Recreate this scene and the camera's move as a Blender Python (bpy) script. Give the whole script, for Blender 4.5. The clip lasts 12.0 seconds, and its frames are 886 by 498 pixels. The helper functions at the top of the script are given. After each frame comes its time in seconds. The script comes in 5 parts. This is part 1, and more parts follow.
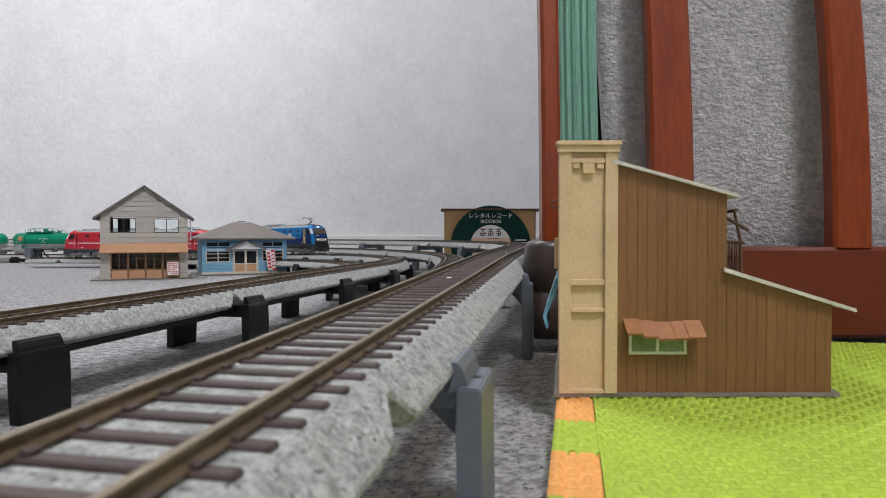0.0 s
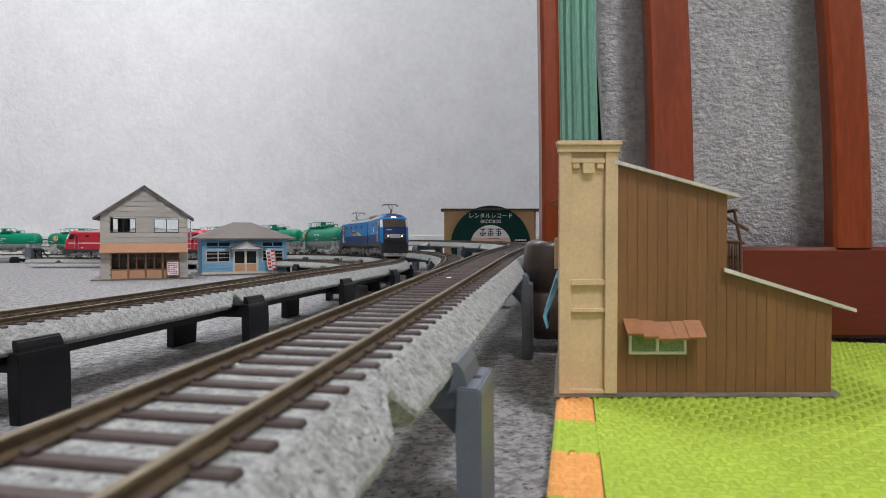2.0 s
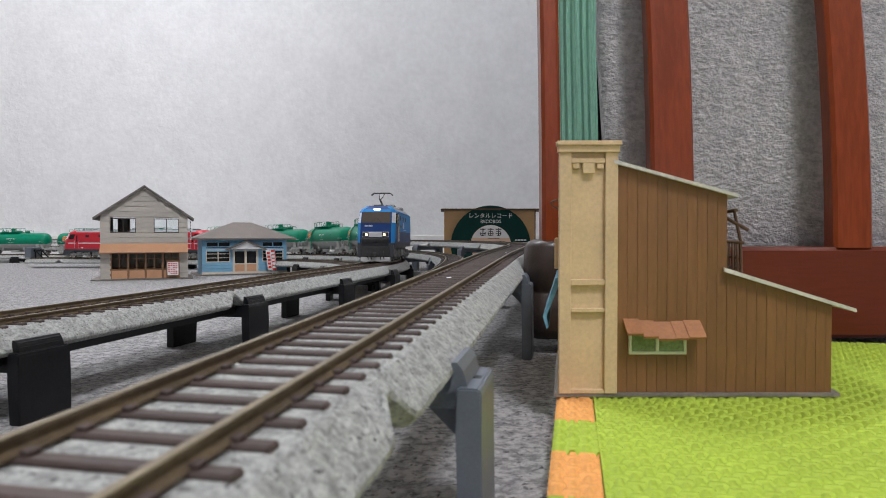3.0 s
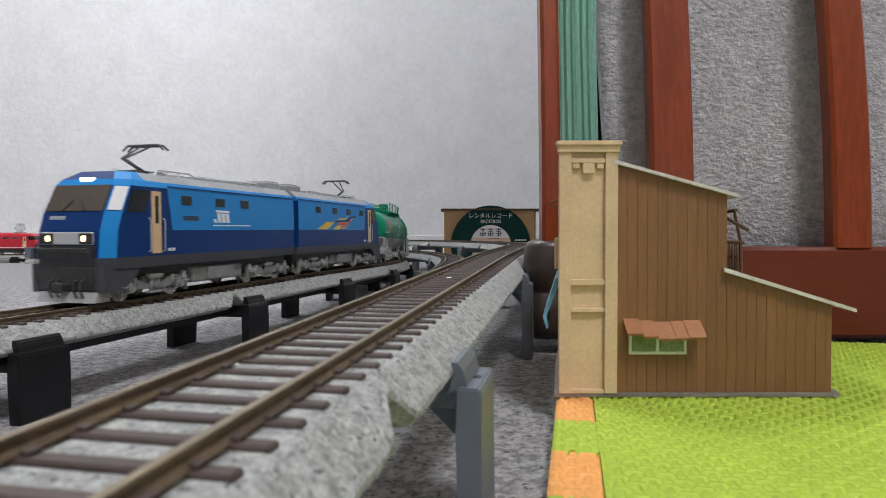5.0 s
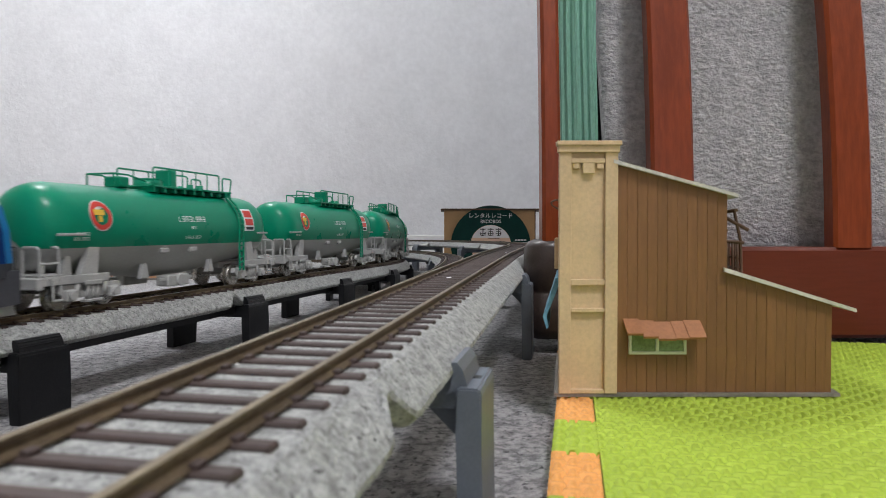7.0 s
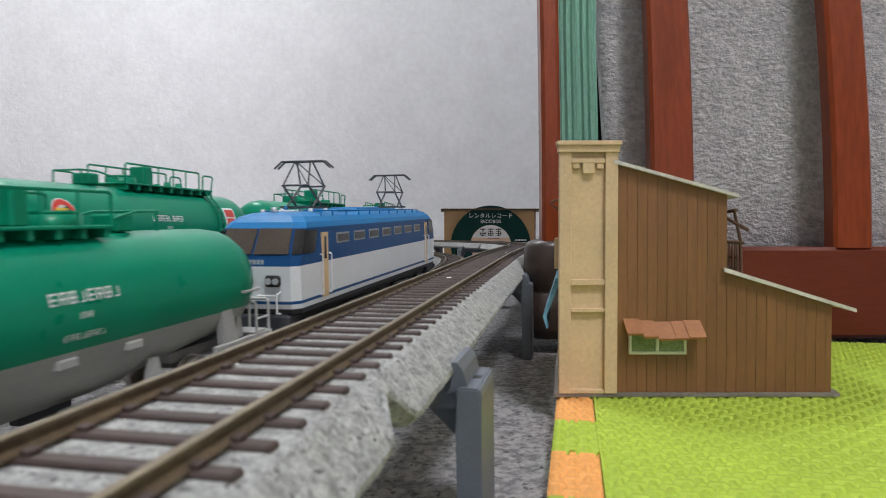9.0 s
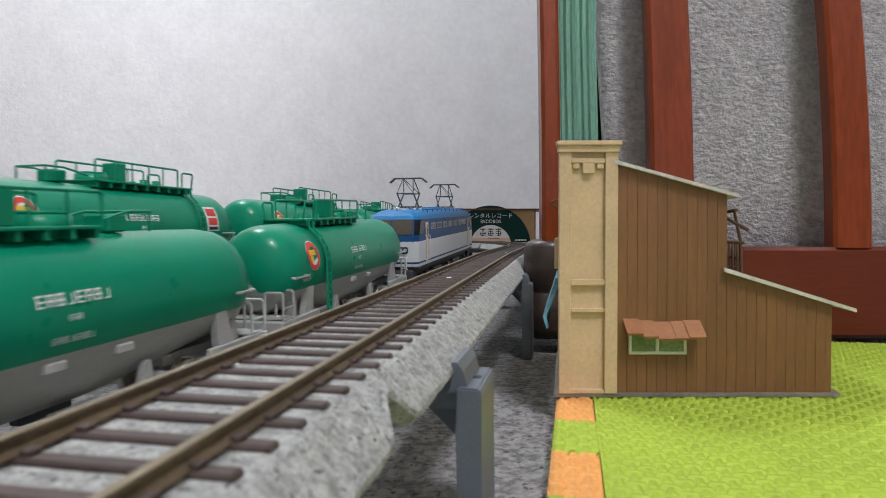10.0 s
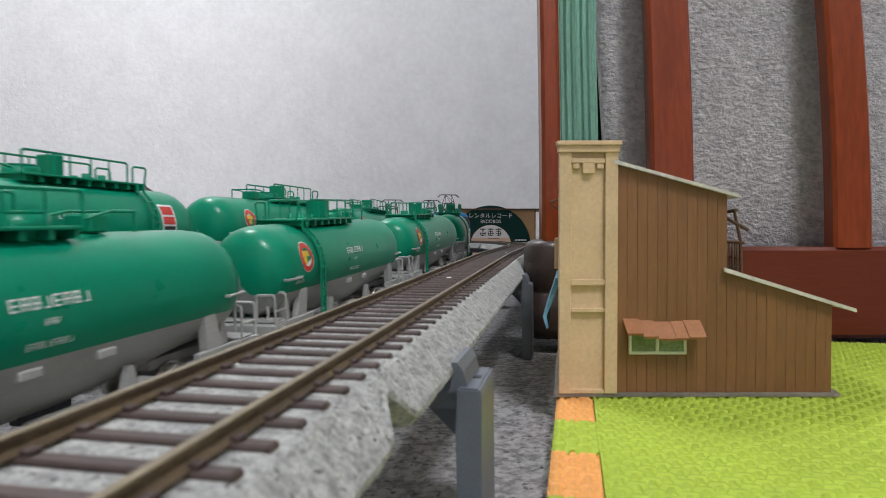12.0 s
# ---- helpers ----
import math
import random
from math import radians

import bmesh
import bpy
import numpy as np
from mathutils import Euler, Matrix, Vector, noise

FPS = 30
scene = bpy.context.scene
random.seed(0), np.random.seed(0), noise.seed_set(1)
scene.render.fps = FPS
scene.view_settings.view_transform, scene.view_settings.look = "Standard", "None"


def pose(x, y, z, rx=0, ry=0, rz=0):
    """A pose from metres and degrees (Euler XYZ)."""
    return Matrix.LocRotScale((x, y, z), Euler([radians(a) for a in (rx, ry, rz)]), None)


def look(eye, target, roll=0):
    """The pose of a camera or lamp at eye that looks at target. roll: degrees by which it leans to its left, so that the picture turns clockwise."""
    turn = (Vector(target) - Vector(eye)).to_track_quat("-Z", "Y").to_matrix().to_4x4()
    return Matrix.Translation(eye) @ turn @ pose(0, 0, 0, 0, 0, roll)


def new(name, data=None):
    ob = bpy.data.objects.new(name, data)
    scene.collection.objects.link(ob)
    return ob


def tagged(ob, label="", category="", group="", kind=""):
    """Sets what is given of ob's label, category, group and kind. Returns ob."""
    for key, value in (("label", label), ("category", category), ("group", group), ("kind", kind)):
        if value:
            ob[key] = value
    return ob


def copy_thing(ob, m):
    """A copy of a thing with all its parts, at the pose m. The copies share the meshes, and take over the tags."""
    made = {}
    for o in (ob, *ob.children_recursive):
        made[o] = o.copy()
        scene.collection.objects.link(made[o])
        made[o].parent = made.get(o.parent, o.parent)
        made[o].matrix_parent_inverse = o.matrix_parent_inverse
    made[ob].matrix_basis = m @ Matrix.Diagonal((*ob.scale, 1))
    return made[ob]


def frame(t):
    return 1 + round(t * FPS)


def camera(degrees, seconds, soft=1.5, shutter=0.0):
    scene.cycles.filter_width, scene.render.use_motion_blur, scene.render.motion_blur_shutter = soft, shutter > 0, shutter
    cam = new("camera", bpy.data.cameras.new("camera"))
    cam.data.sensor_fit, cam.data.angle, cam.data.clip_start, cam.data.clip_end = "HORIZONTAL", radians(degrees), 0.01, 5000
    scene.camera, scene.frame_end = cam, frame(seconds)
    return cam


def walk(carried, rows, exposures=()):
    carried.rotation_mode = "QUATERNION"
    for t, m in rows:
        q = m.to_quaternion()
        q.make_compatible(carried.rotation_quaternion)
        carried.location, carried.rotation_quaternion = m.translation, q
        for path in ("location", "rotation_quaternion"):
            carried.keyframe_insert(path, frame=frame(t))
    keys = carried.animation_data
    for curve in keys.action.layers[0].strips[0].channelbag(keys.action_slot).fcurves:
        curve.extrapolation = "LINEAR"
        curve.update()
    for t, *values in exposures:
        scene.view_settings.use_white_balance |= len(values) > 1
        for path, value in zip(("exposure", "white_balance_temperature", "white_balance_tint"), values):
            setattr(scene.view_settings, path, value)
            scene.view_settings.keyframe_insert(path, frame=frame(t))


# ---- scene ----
# ---------------------------------------------------------------- camera
EYE = 59.0  # millimetres over the carpet
cam = camera(70, 12.0, soft=0.6, shutter=0.25)
cam.data.dof.use_dof, cam.data.dof.focus_distance, cam.data.dof.aperture_fstop = True, 0.42, 48.0
STAND = look((0, 0, EYE * 0.001), (0, 1.0, EYE * 0.001 - 0.0205), 0)
walk(cam, [(0, STAND), (12.0, STAND)], exposures=[(0, 0.0, 6500, 10), (12.0, 0.0, 6500, 10)])

# ---------------------------------------------------------------- light
world = bpy.data.worlds.new("room_air")
scene.world = world
world.use_nodes = True
world.node_tree.nodes["Background"].inputs[0].default_value = (0.80, 0.87, 1.0, 1)
world.node_tree.nodes["Background"].inputs[1].default_value = 0.025


def globe_lamp(name, at, size, watts, colour):
    data = bpy.data.lights.new(name, "POINT")
    data.shadow_soft_size, data.energy, data.color = size, watts, colour
    ob = new(name, data)
    ob.matrix_basis = Matrix.Translation(at)
    return ob


globe_lamp("ceiling_lamp_light", (-0.80, 1.10, 2.2), 0.2, 84, (0.925, 0.95, 1.0))
# second lamp, added out of view behind the lens to brighten surfaces facing it
globe_lamp("ceiling_lamp_light", (0.50, -0.90, 2.2), 0.25, 130, (0.94, 0.95, 1.0))

# ---------------------------------------------------------------- mesh helpers (millimetres)


def fresh():
    return bmesh.new()


def box(bm, x0, x1, y0, y1, z0, z1, bev=0.0, seg=1, slot=0):
    m = Matrix.Translation(((x0 + x1) / 2, (y0 + y1) / 2, (z0 + z1) / 2)) @ Matrix.Diagonal((x1 - x0, y1 - y0, z1 - z0, 1))
    vs = bmesh.ops.create_cube(bm, size=1, matrix=m)["verts"]
    faces = list({f for v in vs for f in v.link_faces})
    for f in faces:
        f.material_index = slot
    if bev:
        edges = list({e for v in vs for e in v.link_edges})
        out = bmesh.ops.bevel(bm, geom=edges, offset=bev, segments=seg, affect="EDGES", clamp_overlap=True)
        for f in out["faces"]:
            f.material_index = slot
            f.smooth = seg > 1
    return vs


def rod(bm, a, b, r, seg=8, r2=None, slot=0):
    a, b = Vector(a), Vector(b)
    d = b - a
    m = Matrix.Translation((a + b) / 2) @ d.to_track_quat("Z", "Y").to_matrix().to_4x4()
    vs = bmesh.ops.create_cone(bm, cap_ends=True, segments=seg, radius1=r, radius2=r if r2 is None else r2, depth=d.length, matrix=m)["verts"]
    for f in {f for v in vs for f in v.link_faces}:
        f.material_index = slot
        f.smooth = len(f.verts) == 4 and seg > 6
    return vs


def bent(bm, pts, r, seg=6, slot=0):
    for a, b in zip(pts, pts[1:]):
        rod(bm, a, b, r, seg, slot=slot)


def prism(bm, pts, a, b, axis="y", slot=0):
    """A flat outline of two coordinates pushed through from a to b along the third axis."""
    def place(p, k):
        return {"x": (k, p[0], p[1]), "y": (p[0], k, p[1]), "z": (p[0], p[1], k)}[axis]
    lo = [bm.verts.new(place(p, a)) for p in pts]
    hi = [bm.verts.new(place(p, b)) for p in pts]
    n = len(pts)
    made = [bm.faces.new(lo[::-1]), bm.faces.new(hi)]
    for i in range(n):
        made.append(bm.faces.new((lo[i], lo[(i + 1) % n], hi[(i + 1) % n], hi[i])))
    for f in made:
        f.material_index = slot
    return lo + hi


def loft(bm, rings, closed=True, caps=True, smooth=False, pick=None):
    rows = [[bm.verts.new(p) for p in ring] for ring in rings]
    n = len(rows[0])
    for j in range(len(rows) - 1):
        for i in range(n if closed else n - 1):
            f = bm.faces.new((rows[j][i], rows[j][(i + 1) % n], rows[j + 1][(i + 1) % n], rows[j + 1][i]))
            f.smooth = smooth
            if pick:
                f.material_index = pick(f.calc_center_median(), j, i)
    if caps:
        for ring, flip in ((rows[0], True), (rows[-1], False)):
            f = bm.faces.new(ring[::-1] if flip else ring)
            if pick:
                f.material_index = pick(f.calc_center_median(), -1 if flip else -2, 0)
    return rows


def finish(name, bm, mats):
    bmesh.ops.recalc_face_normals(bm, faces=bm.faces)
    bmesh.ops.scale(bm, vec=(0.001, 0.001, 0.001), verts=bm.verts)
    me = bpy.data.meshes.new(name)
    bm.to_mesh(me)
    bm.free()
    for m in mats if isinstance(mats, (list, tuple)) else [mats]:
        me.materials.append(m)
    return me


def part(name, bm, material, parent=None, label="", kind=""):
    ob = new(name, finish(name, bm, material))
    ob.parent = parent
    return tagged(ob, label, kind=kind)


def share(name, me, parent, m):
    ob = new(name, me)
    ob.parent = parent
    ob.matrix_basis = m
    return ob


def thing(name, label, category, group="", kind=""):
    return tagged(new(name), label, category, group, kind)


def P(x, y, z, rx=0, ry=0, rz=0):
    return pose(x * 0.001, y * 0.001, z * 0.001, rx, ry, rz)
# ---------------------------------------------------------------- materials


def mat(name, colour, rough=0.5, metal=0.0, vary=0.12, fine=900.0, coarse=60.0, bump=0.0, bump_scale=None, second=None,
        emit=0.0, coat=0.0, sheen=0.0, spec=0.5, tight=0.22, per_piece=0.0, stretch=(1, 1, 1), spots=None):
    m = bpy.data.materials.new(name)
    m.use_nodes = True
    nt = m.node_tree
    n, l = nt.nodes, nt.links
    b = n["Principled BSDF"]
    b.inputs["Roughness"].default_value = rough
    b.inputs["Metallic"].default_value = metal
    b.inputs["Coat Weight"].default_value = coat
    b.inputs["Sheen Weight"].default_value = sheen
    b.inputs["Specular IOR Level"].default_value = spec
    b.inputs["Sheen Roughness"].default_value = 0.45
    tc = n.new("ShaderNodeTexCoord")
    mp = n.new("ShaderNodeMapping")
    mp.inputs["Scale"].default_value = stretch
    l.new(tc.outputs["Object"], mp.inputs["Vector"])

    def tex(scale, detail=4.0, r=0.6):
        t = n.new("ShaderNodeTexNoise")
        t.inputs["Scale"].default_value, t.inputs["Detail"].default_value, t.inputs["Roughness"].default_value = scale, detail, r
        l.new(mp.outputs["Vector"], t.inputs["Vector"])
        return t
    a, c = tex(fine), tex(coarse)
    add = n.new("ShaderNodeMath")
    add.operation = "ADD"
    l.new(a.outputs["Fac"], add.inputs[0])
    l.new(c.outputs["Fac"], add.inputs[1])
    rng = n.new("ShaderNodeMapRange")
    rng.inputs["From Min"].default_value, rng.inputs["From Max"].default_value = 1 - tight, 1 + tight
    l.new(add.outputs[0], rng.inputs["Value"])
    mix = n.new("ShaderNodeMix")
    mix.data_type = "RGBA"
    dark = tuple(v * (1 - vary) for v in colour) if second is None else second
    lite = tuple(min(1, v * (1 + vary)) for v in colour)
    mix.inputs[6].default_value, mix.inputs[7].default_value = (*dark, 1), (*lite, 1)
    l.new(rng.outputs["Result"], mix.inputs[0])
    out = mix.outputs[2]
    if spots:
        s_colour, s_scale, s_from = spots
        sp = tex(s_scale, 2.0)
        r2 = n.new("ShaderNodeMapRange")
        r2.inputs["From Min"].default_value, r2.inputs["From Max"].default_value = s_from, s_from + 0.06
        l.new(sp.outputs["Fac"], r2.inputs["Value"])
        mx = n.new("ShaderNodeMix")
        mx.data_type = "RGBA"
        mx.inputs[7].default_value = (*s_colour, 1)
        l.new(r2.outputs["Result"], mx.inputs[0])
        l.new(out, mx.inputs[6])
        out = mx.outputs[2]
    if per_piece:
        oi = n.new("ShaderNodeObjectInfo")
        hv = n.new("ShaderNodeHueSaturation")
        r3 = n.new("ShaderNodeMapRange")
        r3.inputs["To Min"].default_value, r3.inputs["To Max"].default_value = 1 - per_piece, 1 + per_piece
        l.new(oi.outputs["Random"], r3.inputs["Value"])
        l.new(r3.outputs["Result"], hv.inputs["Value"])
        l.new(out, hv.inputs["Color"])
        out = hv.outputs["Color"]
    l.new(out, b.inputs["Base Color"])
    rr = n.new("ShaderNodeMapRange")
    rr.inputs["To Min"].default_value, rr.inputs["To Max"].default_value = max(0.02, rough - 0.08), min(1, rough + 0.08)
    l.new(c.outputs["Fac"], rr.inputs["Value"])
    l.new(rr.outputs["Result"], b.inputs["Roughness"])
    if bump:
        bt = tex(bump_scale or fine)
        bp = n.new("ShaderNodeBump")
        bp.inputs["Strength"].default_value, bp.inputs["Distance"].default_value = 1.0, bump * 0.001
        l.new(bt.outputs["Fac"], bp.inputs["Height"])
        l.new(bp.outputs["Normal"], b.inputs["Normal"])
    if emit:
        b.inputs["Emission Color"].default_value = (*colour, 1)
        b.inputs["Emission Strength"].default_value = emit
    return m


def glass(name, colour=(0.9, 0.95, 0.95), rough=0.03):
    m = bpy.data.materials.new(name)
    m.use_nodes = True
    b = m.node_tree.nodes["Principled BSDF"]
    b.inputs["Base Color"].default_value = (*colour, 1)
    b.inputs["Roughness"].default_value = rough
    b.inputs["Transmission Weight"].default_value = 1.0
    b.inputs["IOR"].default_value = 1.1
    return m


CARPET = mat("grey_felt_carpet", (0.36, 0.355, 0.365), 0.95, vary=0.30, fine=430, coarse=170, bump=2.2, bump_scale=480, second=(0.165, 0.163, 0.17), spots=((0.05, 0.05, 0.055), 380, 0.59), sheen=0.3, tight=0.135)
FELT = mat("grey_felt_panel", (0.43, 0.42, 0.43), 0.95, vary=0.25, fine=420, coarse=180, bump=3.0, bump_scale=380, stretch=(0.9, 1, 1.2))
PAPER = mat("white_embossed_wallpaper", (0.84, 0.85, 0.87), 0.75, vary=0.05, fine=55, coarse=11, bump=1.7, bump_scale=70)
PAINT = mat("white_gloss_paint", (0.82, 0.82, 0.80), 0.45, vary=0.03)
BEIGE = mat("beige_wallpaper", (0.42, 0.38, 0.33), 0.8, vary=0.05, fine=70, coarse=14, bump=1.0, bump_scale=130)
CEIL = mat("ceiling_paper", (0.50, 0.48, 0.45), 0.9, vary=0.03, fine=60, coarse=3)
MAT_GREEN = mat("lime_eva_foam", (0.345, 0.465, 0.038), 0.62, vary=0.10, fine=1500, coarse=25, bump=0.06, bump_scale=2500)
MAT_ORANGE = mat("orange_eva_foam", (0.74, 0.34, 0.09), 0.62, vary=0.10, fine=1500, coarse=25, bump=0.06, bump_scale=2500)
BALLAST = mat("moulded_grey_ballast", (0.37, 0.38, 0.37), 0.85, vary=0.28, fine=1250, coarse=420, bump=1.0, bump_scale=1000, second=(0.20, 0.205, 0.20), spots=((0.09, 0.09, 0.09), 900, 0.625), tight=0.23)
SLEEPER = mat("brown_plastic_sleeper", (0.055, 0.036, 0.032), 0.62, vary=0.22, fine=2500, coarse=300, bump=0.08, per_piece=0.15, stretch=(0.2, 1, 1))
RAIL = mat("weathered_brown_rail", (0.125, 0.092, 0.056), 0.5, 0.35, vary=0.25, fine=800, coarse=60, bump=0.05)
RAILTOP = mat("worn_nickel_rail_head", (0.20, 0.16, 0.105), 0.42, 0.7, vary=0.2, fine=900, coarse=50)
PIER_GREY = mat("slate_grey_plastic", (0.125, 0.145, 0.175), 0.42, vary=0.10, fine=1500, coarse=90, bump=0.05)
PIER_BLACK = mat("black_plastic", (0.010, 0.0105, 0.012), 0.38, vary=0.25, fine=1500, coarse=80, bump=0.05, spec=0.25)
WOOD = mat("red_brown_varnished_wood", (0.225, 0.040, 0.010), 0.33, vary=0.10, spec=0.25, fine=500, coarse=40, coat=0.15, bump=0.08, bump_scale=300, stretch=(1, 1, 0.12), second=(0.17, 0.029, 0.007))
# the slats' wood with level grain, darkened: the rail's shade is in the colour
WOOD_H = mat("red_brown_varnished_rail_shaded", (0.125, 0.021, 0.007), 0.36, vary=0.10, spec=0.25, fine=500, coarse=40, coat=0.15, bump=0.08, bump_scale=300, stretch=(0.12, 1, 1), second=(0.115, 0.019, 0.006))
LOCO_NAVY = mat("navy_loco_paint", (0.0015, 0.032, 0.155), 0.42, vary=0.06, spec=0.25)
LOCO_SKY = mat("sky_blue_loco_paint", (0.010, 0.225, 0.58), 0.42, vary=0.05, spec=0.25)
LOCO_GREY = mat("grey_loco_sill", (0.06, 0.063, 0.075), 0.5, vary=0.1, spec=0.3)
ROOF_GREY = mat("light_grey_roof_gear", (0.30, 0.31, 0.32), 0.5, vary=0.15, bump=0.05)
BOGIE_GREY = mat("grey_bogie_plastic", (0.21, 0.215, 0.21), 0.5, vary=0.22, fine=1500, coarse=180, bump=0.06)
BOGIE_DARK = mat("dark_running_gear", (0.032, 0.032, 0.034), 0.5, vary=0.3, fine=1500, coarse=180, bump=0.06)
STEEL = mat("bright_wheel_steel", (0.55, 0.53, 0.50), 0.25, 0.9, vary=0.1)
WINDOW_DARK = mat("dark_cab_glass", (0.022, 0.022, 0.024), 0.15, vary=0.2, spec=0.3)
WINDOW_TINT = mat("smoky_cab_glass", (0.085, 0.070, 0.058), 0.12, vary=0.12, coarse=60, spec=0.35)
DOOR_CREAM = mat("cream_door_paint", (0.70, 0.50, 0.27), 0.45, vary=0.06)
WHITE_INK = mat("white_print", (0.80, 0.81, 0.82), 0.45, vary=0.04)
SILVER = mat("silver_panel", (0.55, 0.57, 0.60), 0.35, 0.3, vary=0.05)
LAMP_GLOW = mat("lit_headlamp", (1.0, 0.80, 0.50), 0.3, emit=2.6, vary=0.0)
TOP_GLOW = mat("lit_roof_lamp", (1.0, 0.97, 0.92), 0.3, emit=1.6, vary=0.0)
YELLOW_INK = mat("yellow_print", (0.75, 0.50, 0.05), 0.45, vary=0.1)
ORANGE_INK = mat("orange_print", (0.75, 0.22, 0.05), 0.45, vary=0.1)
RED_INK = mat("red_print", (0.62, 0.05, 0.035), 0.45, vary=0.08)
BLACK_INK = mat("black_print", (0.02, 0.02, 0.02), 0.5, vary=0.1)
TANK_GREEN = mat("glossy_tank_green", (0.002, 0.235, 0.130), 0.30, vary=0.05, spec=0.22, coat=0.06, coarse=40)
TANK_GREY = mat("satin_tank_grey", (0.33, 0.34, 0.33), 0.38, vary=0.07, coarse=40)
WAGON_GREY = mat("pale_grey_wagon_frame", (0.38, 0.385, 0.38), 0.45, vary=0.12, fine=1500, coarse=150)
EF_WHITE = mat("cool_white_loco_paint", (0.74, 0.77, 0.80), 0.34, vary=0.04, coat=0.2)
EF_BLUE = mat("deep_blue_loco_band", (0.008, 0.070, 0.21), 0.45, vary=0.05, spec=0.2)
EF_ROOF = mat("bright_blue_loco_roof", (0.006, 0.16, 0.40), 0.48, vary=0.08, spec=0.25)
LOCO_RED = mat("crimson_loco_paint", (0.55, 0.015, 0.035), 0.34, vary=0.05, coat=0.2)
PANTO = mat("dull_pantograph_metal", (0.10, 0.105, 0.11), 0.45, 0.5, vary=0.2)
SHOP_TAN = mat("tan_card_pilaster", (0.64, 0.47, 0.28), 0.6, vary=0.10, fine=700, coarse=70, bump=0.08)
SHOP_BROWN = mat("brown_plank_board", (0.215, 0.098, 0.035), 0.5, vary=0.10, fine=900, coarse=90, bump=0.08, per_piece=0.07, stretch=(1, 1, 0.15))
SHOP_EAVE = mat("pale_roof_edge", (0.60, 0.58, 0.53), 0.6, vary=0.15, fine=600, coarse=90)
SHOP_BASE = mat("grey_base_board", (0.20, 0.18, 0.16), 0.7, vary=0.2)
TERRACOTTA = mat("terracotta_awning", (0.34, 0.14, 0.055), 0.55, vary=0.12, fine=800, coarse=200, bump=0.05)
SASH = mat("pale_green_white_sash", (0.66, 0.70, 0.55), 0.5, vary=0.06)
# green pane, its base colour lifted to paint in a greyish reflection
GREEN_PANE = mat("green_pane_with_reflection", (0.15, 0.21, 0.11), 0.08, vary=0.3, coarse=200, coat=0.6)
DRY_BROWN = mat("dark_brown_balcony", (0.09, 0.045, 0.022), 0.55, vary=0.2)
AWNING_BLUE = mat("blue_green_awning", (0.12, 0.30, 0.42), 0.5, vary=0.3, coarse=120)
SIDING = mat("grey_beige_siding", (0.46, 0.43, 0.385), 0.6, vary=0.08, fine=900, coarse=80, per_piece=0.07, stretch=(0.2, 1, 1))
HOUSE_ROOF = mat("dark_slate_roof", (0.16, 0.145, 0.135), 0.6, vary=0.2, fine=700, coarse=60, bump=0.1)
ROOF_BROWN = mat("grey_brown_roof", (0.17, 0.145, 0.13), 0.6, vary=0.12, fine=700, coarse=60, bump=0.1)
AWNING_TAN = mat("peach_tan_awning", (0.60, 0.33, 0.19), 0.6, vary=0.07)
SHOP_TIMBER = mat("brown_shopfront_timber", (0.24, 0.125, 0.06), 0.5, vary=0.12)
BLUE_SIDING = mat("light_blue_siding", (0.20, 0.43, 0.62), 0.55, vary=0.08, per_piece=0.06, stretch=(0.2, 1, 1))
CREAM = mat("cream_trim", (0.66, 0.60, 0.50), 0.5, vary=0.06)
INNER_DARK = mat("dark_interior", (0.06, 0.05, 0.045), 0.7, vary=0.2)
CARD_TAN = mat("tan_card_wall", (0.50, 0.31, 0.15), 0.65, vary=0.08)
RECORD_GREEN = mat("dark_green_record_sign", (0.005, 0.040, 0.034), 0.55, vary=0.15, spec=0.15)
PEACH = mat("peach_record_label", (0.78, 0.56, 0.42), 0.6, vary=0.04, spec=0.2)
SOCK = mat("dark_brown_leather", (0.035, 0.022, 0.018), 0.42, vary=0.2, fine=900, coarse=60, bump=0.12, coat=0.1)
SEA_GREEN = mat("sea_green_felt", (0.20, 0.40, 0.31), 0.9, vary=0.14, fine=900, coarse=60, bump=0.4, bump_scale=1200, stretch=(1, 1, 0.3))
# black that stands in for the shade in the gap beside the felt
DEEP_BLACK = mat("black_backing", (0.012, 0.012, 0.012), 0.9, vary=0.2)
# ---------------------------------------------------------------- the room


def slab(name, x0, x1, y0, y1, z0, z1, material):
    bm = fresh()
    box(bm, x0, x1, y0, y1, z0, z1)
    return tagged(part(name, bm, material), kind="structure")


tagged(slab("floor", -2600, 1700, -2900, 2100, -30, 0, CARPET), "grey speckled felt carpet over the floor", "floor")
tagged(slab("wall_north", -2700, 1800, 2000, 2100, 0, 2300, PAPER), "white wall with embossed wallpaper", "wall")
slab("wall_south", -2700, 1800, -3000, -2900, 0, 2300, PAPER)
slab("wall_west", -2700, -2600, -2900, 2000, 0, 2300, BEIGE)
# unseen wall, added to cast the soft shade on the north wall's right
slab("wall_partition", 262, 1700, 1260, 1340, 0, 2300, PAPER)
slab("wall_east", 1700, 1800, -2900, 2000, 0, 2300, BEIGE)
slab("ceiling", -2700, 1800, -3000, 2100, 2300, 2360, CEIL)
bm = fresh()
box(bm, -2600, 1700, 1991, 2000, 0, 62, 1.5)
tagged(part("baseboard", bm, PAINT), "white painted baseboard along the wall", "baseboard", kind="structure")
# ---------------------------------------------------------------- the tracks' lines (millimetres)
CENTRE = (-780.0, 685.0)  # the three curves share one centre


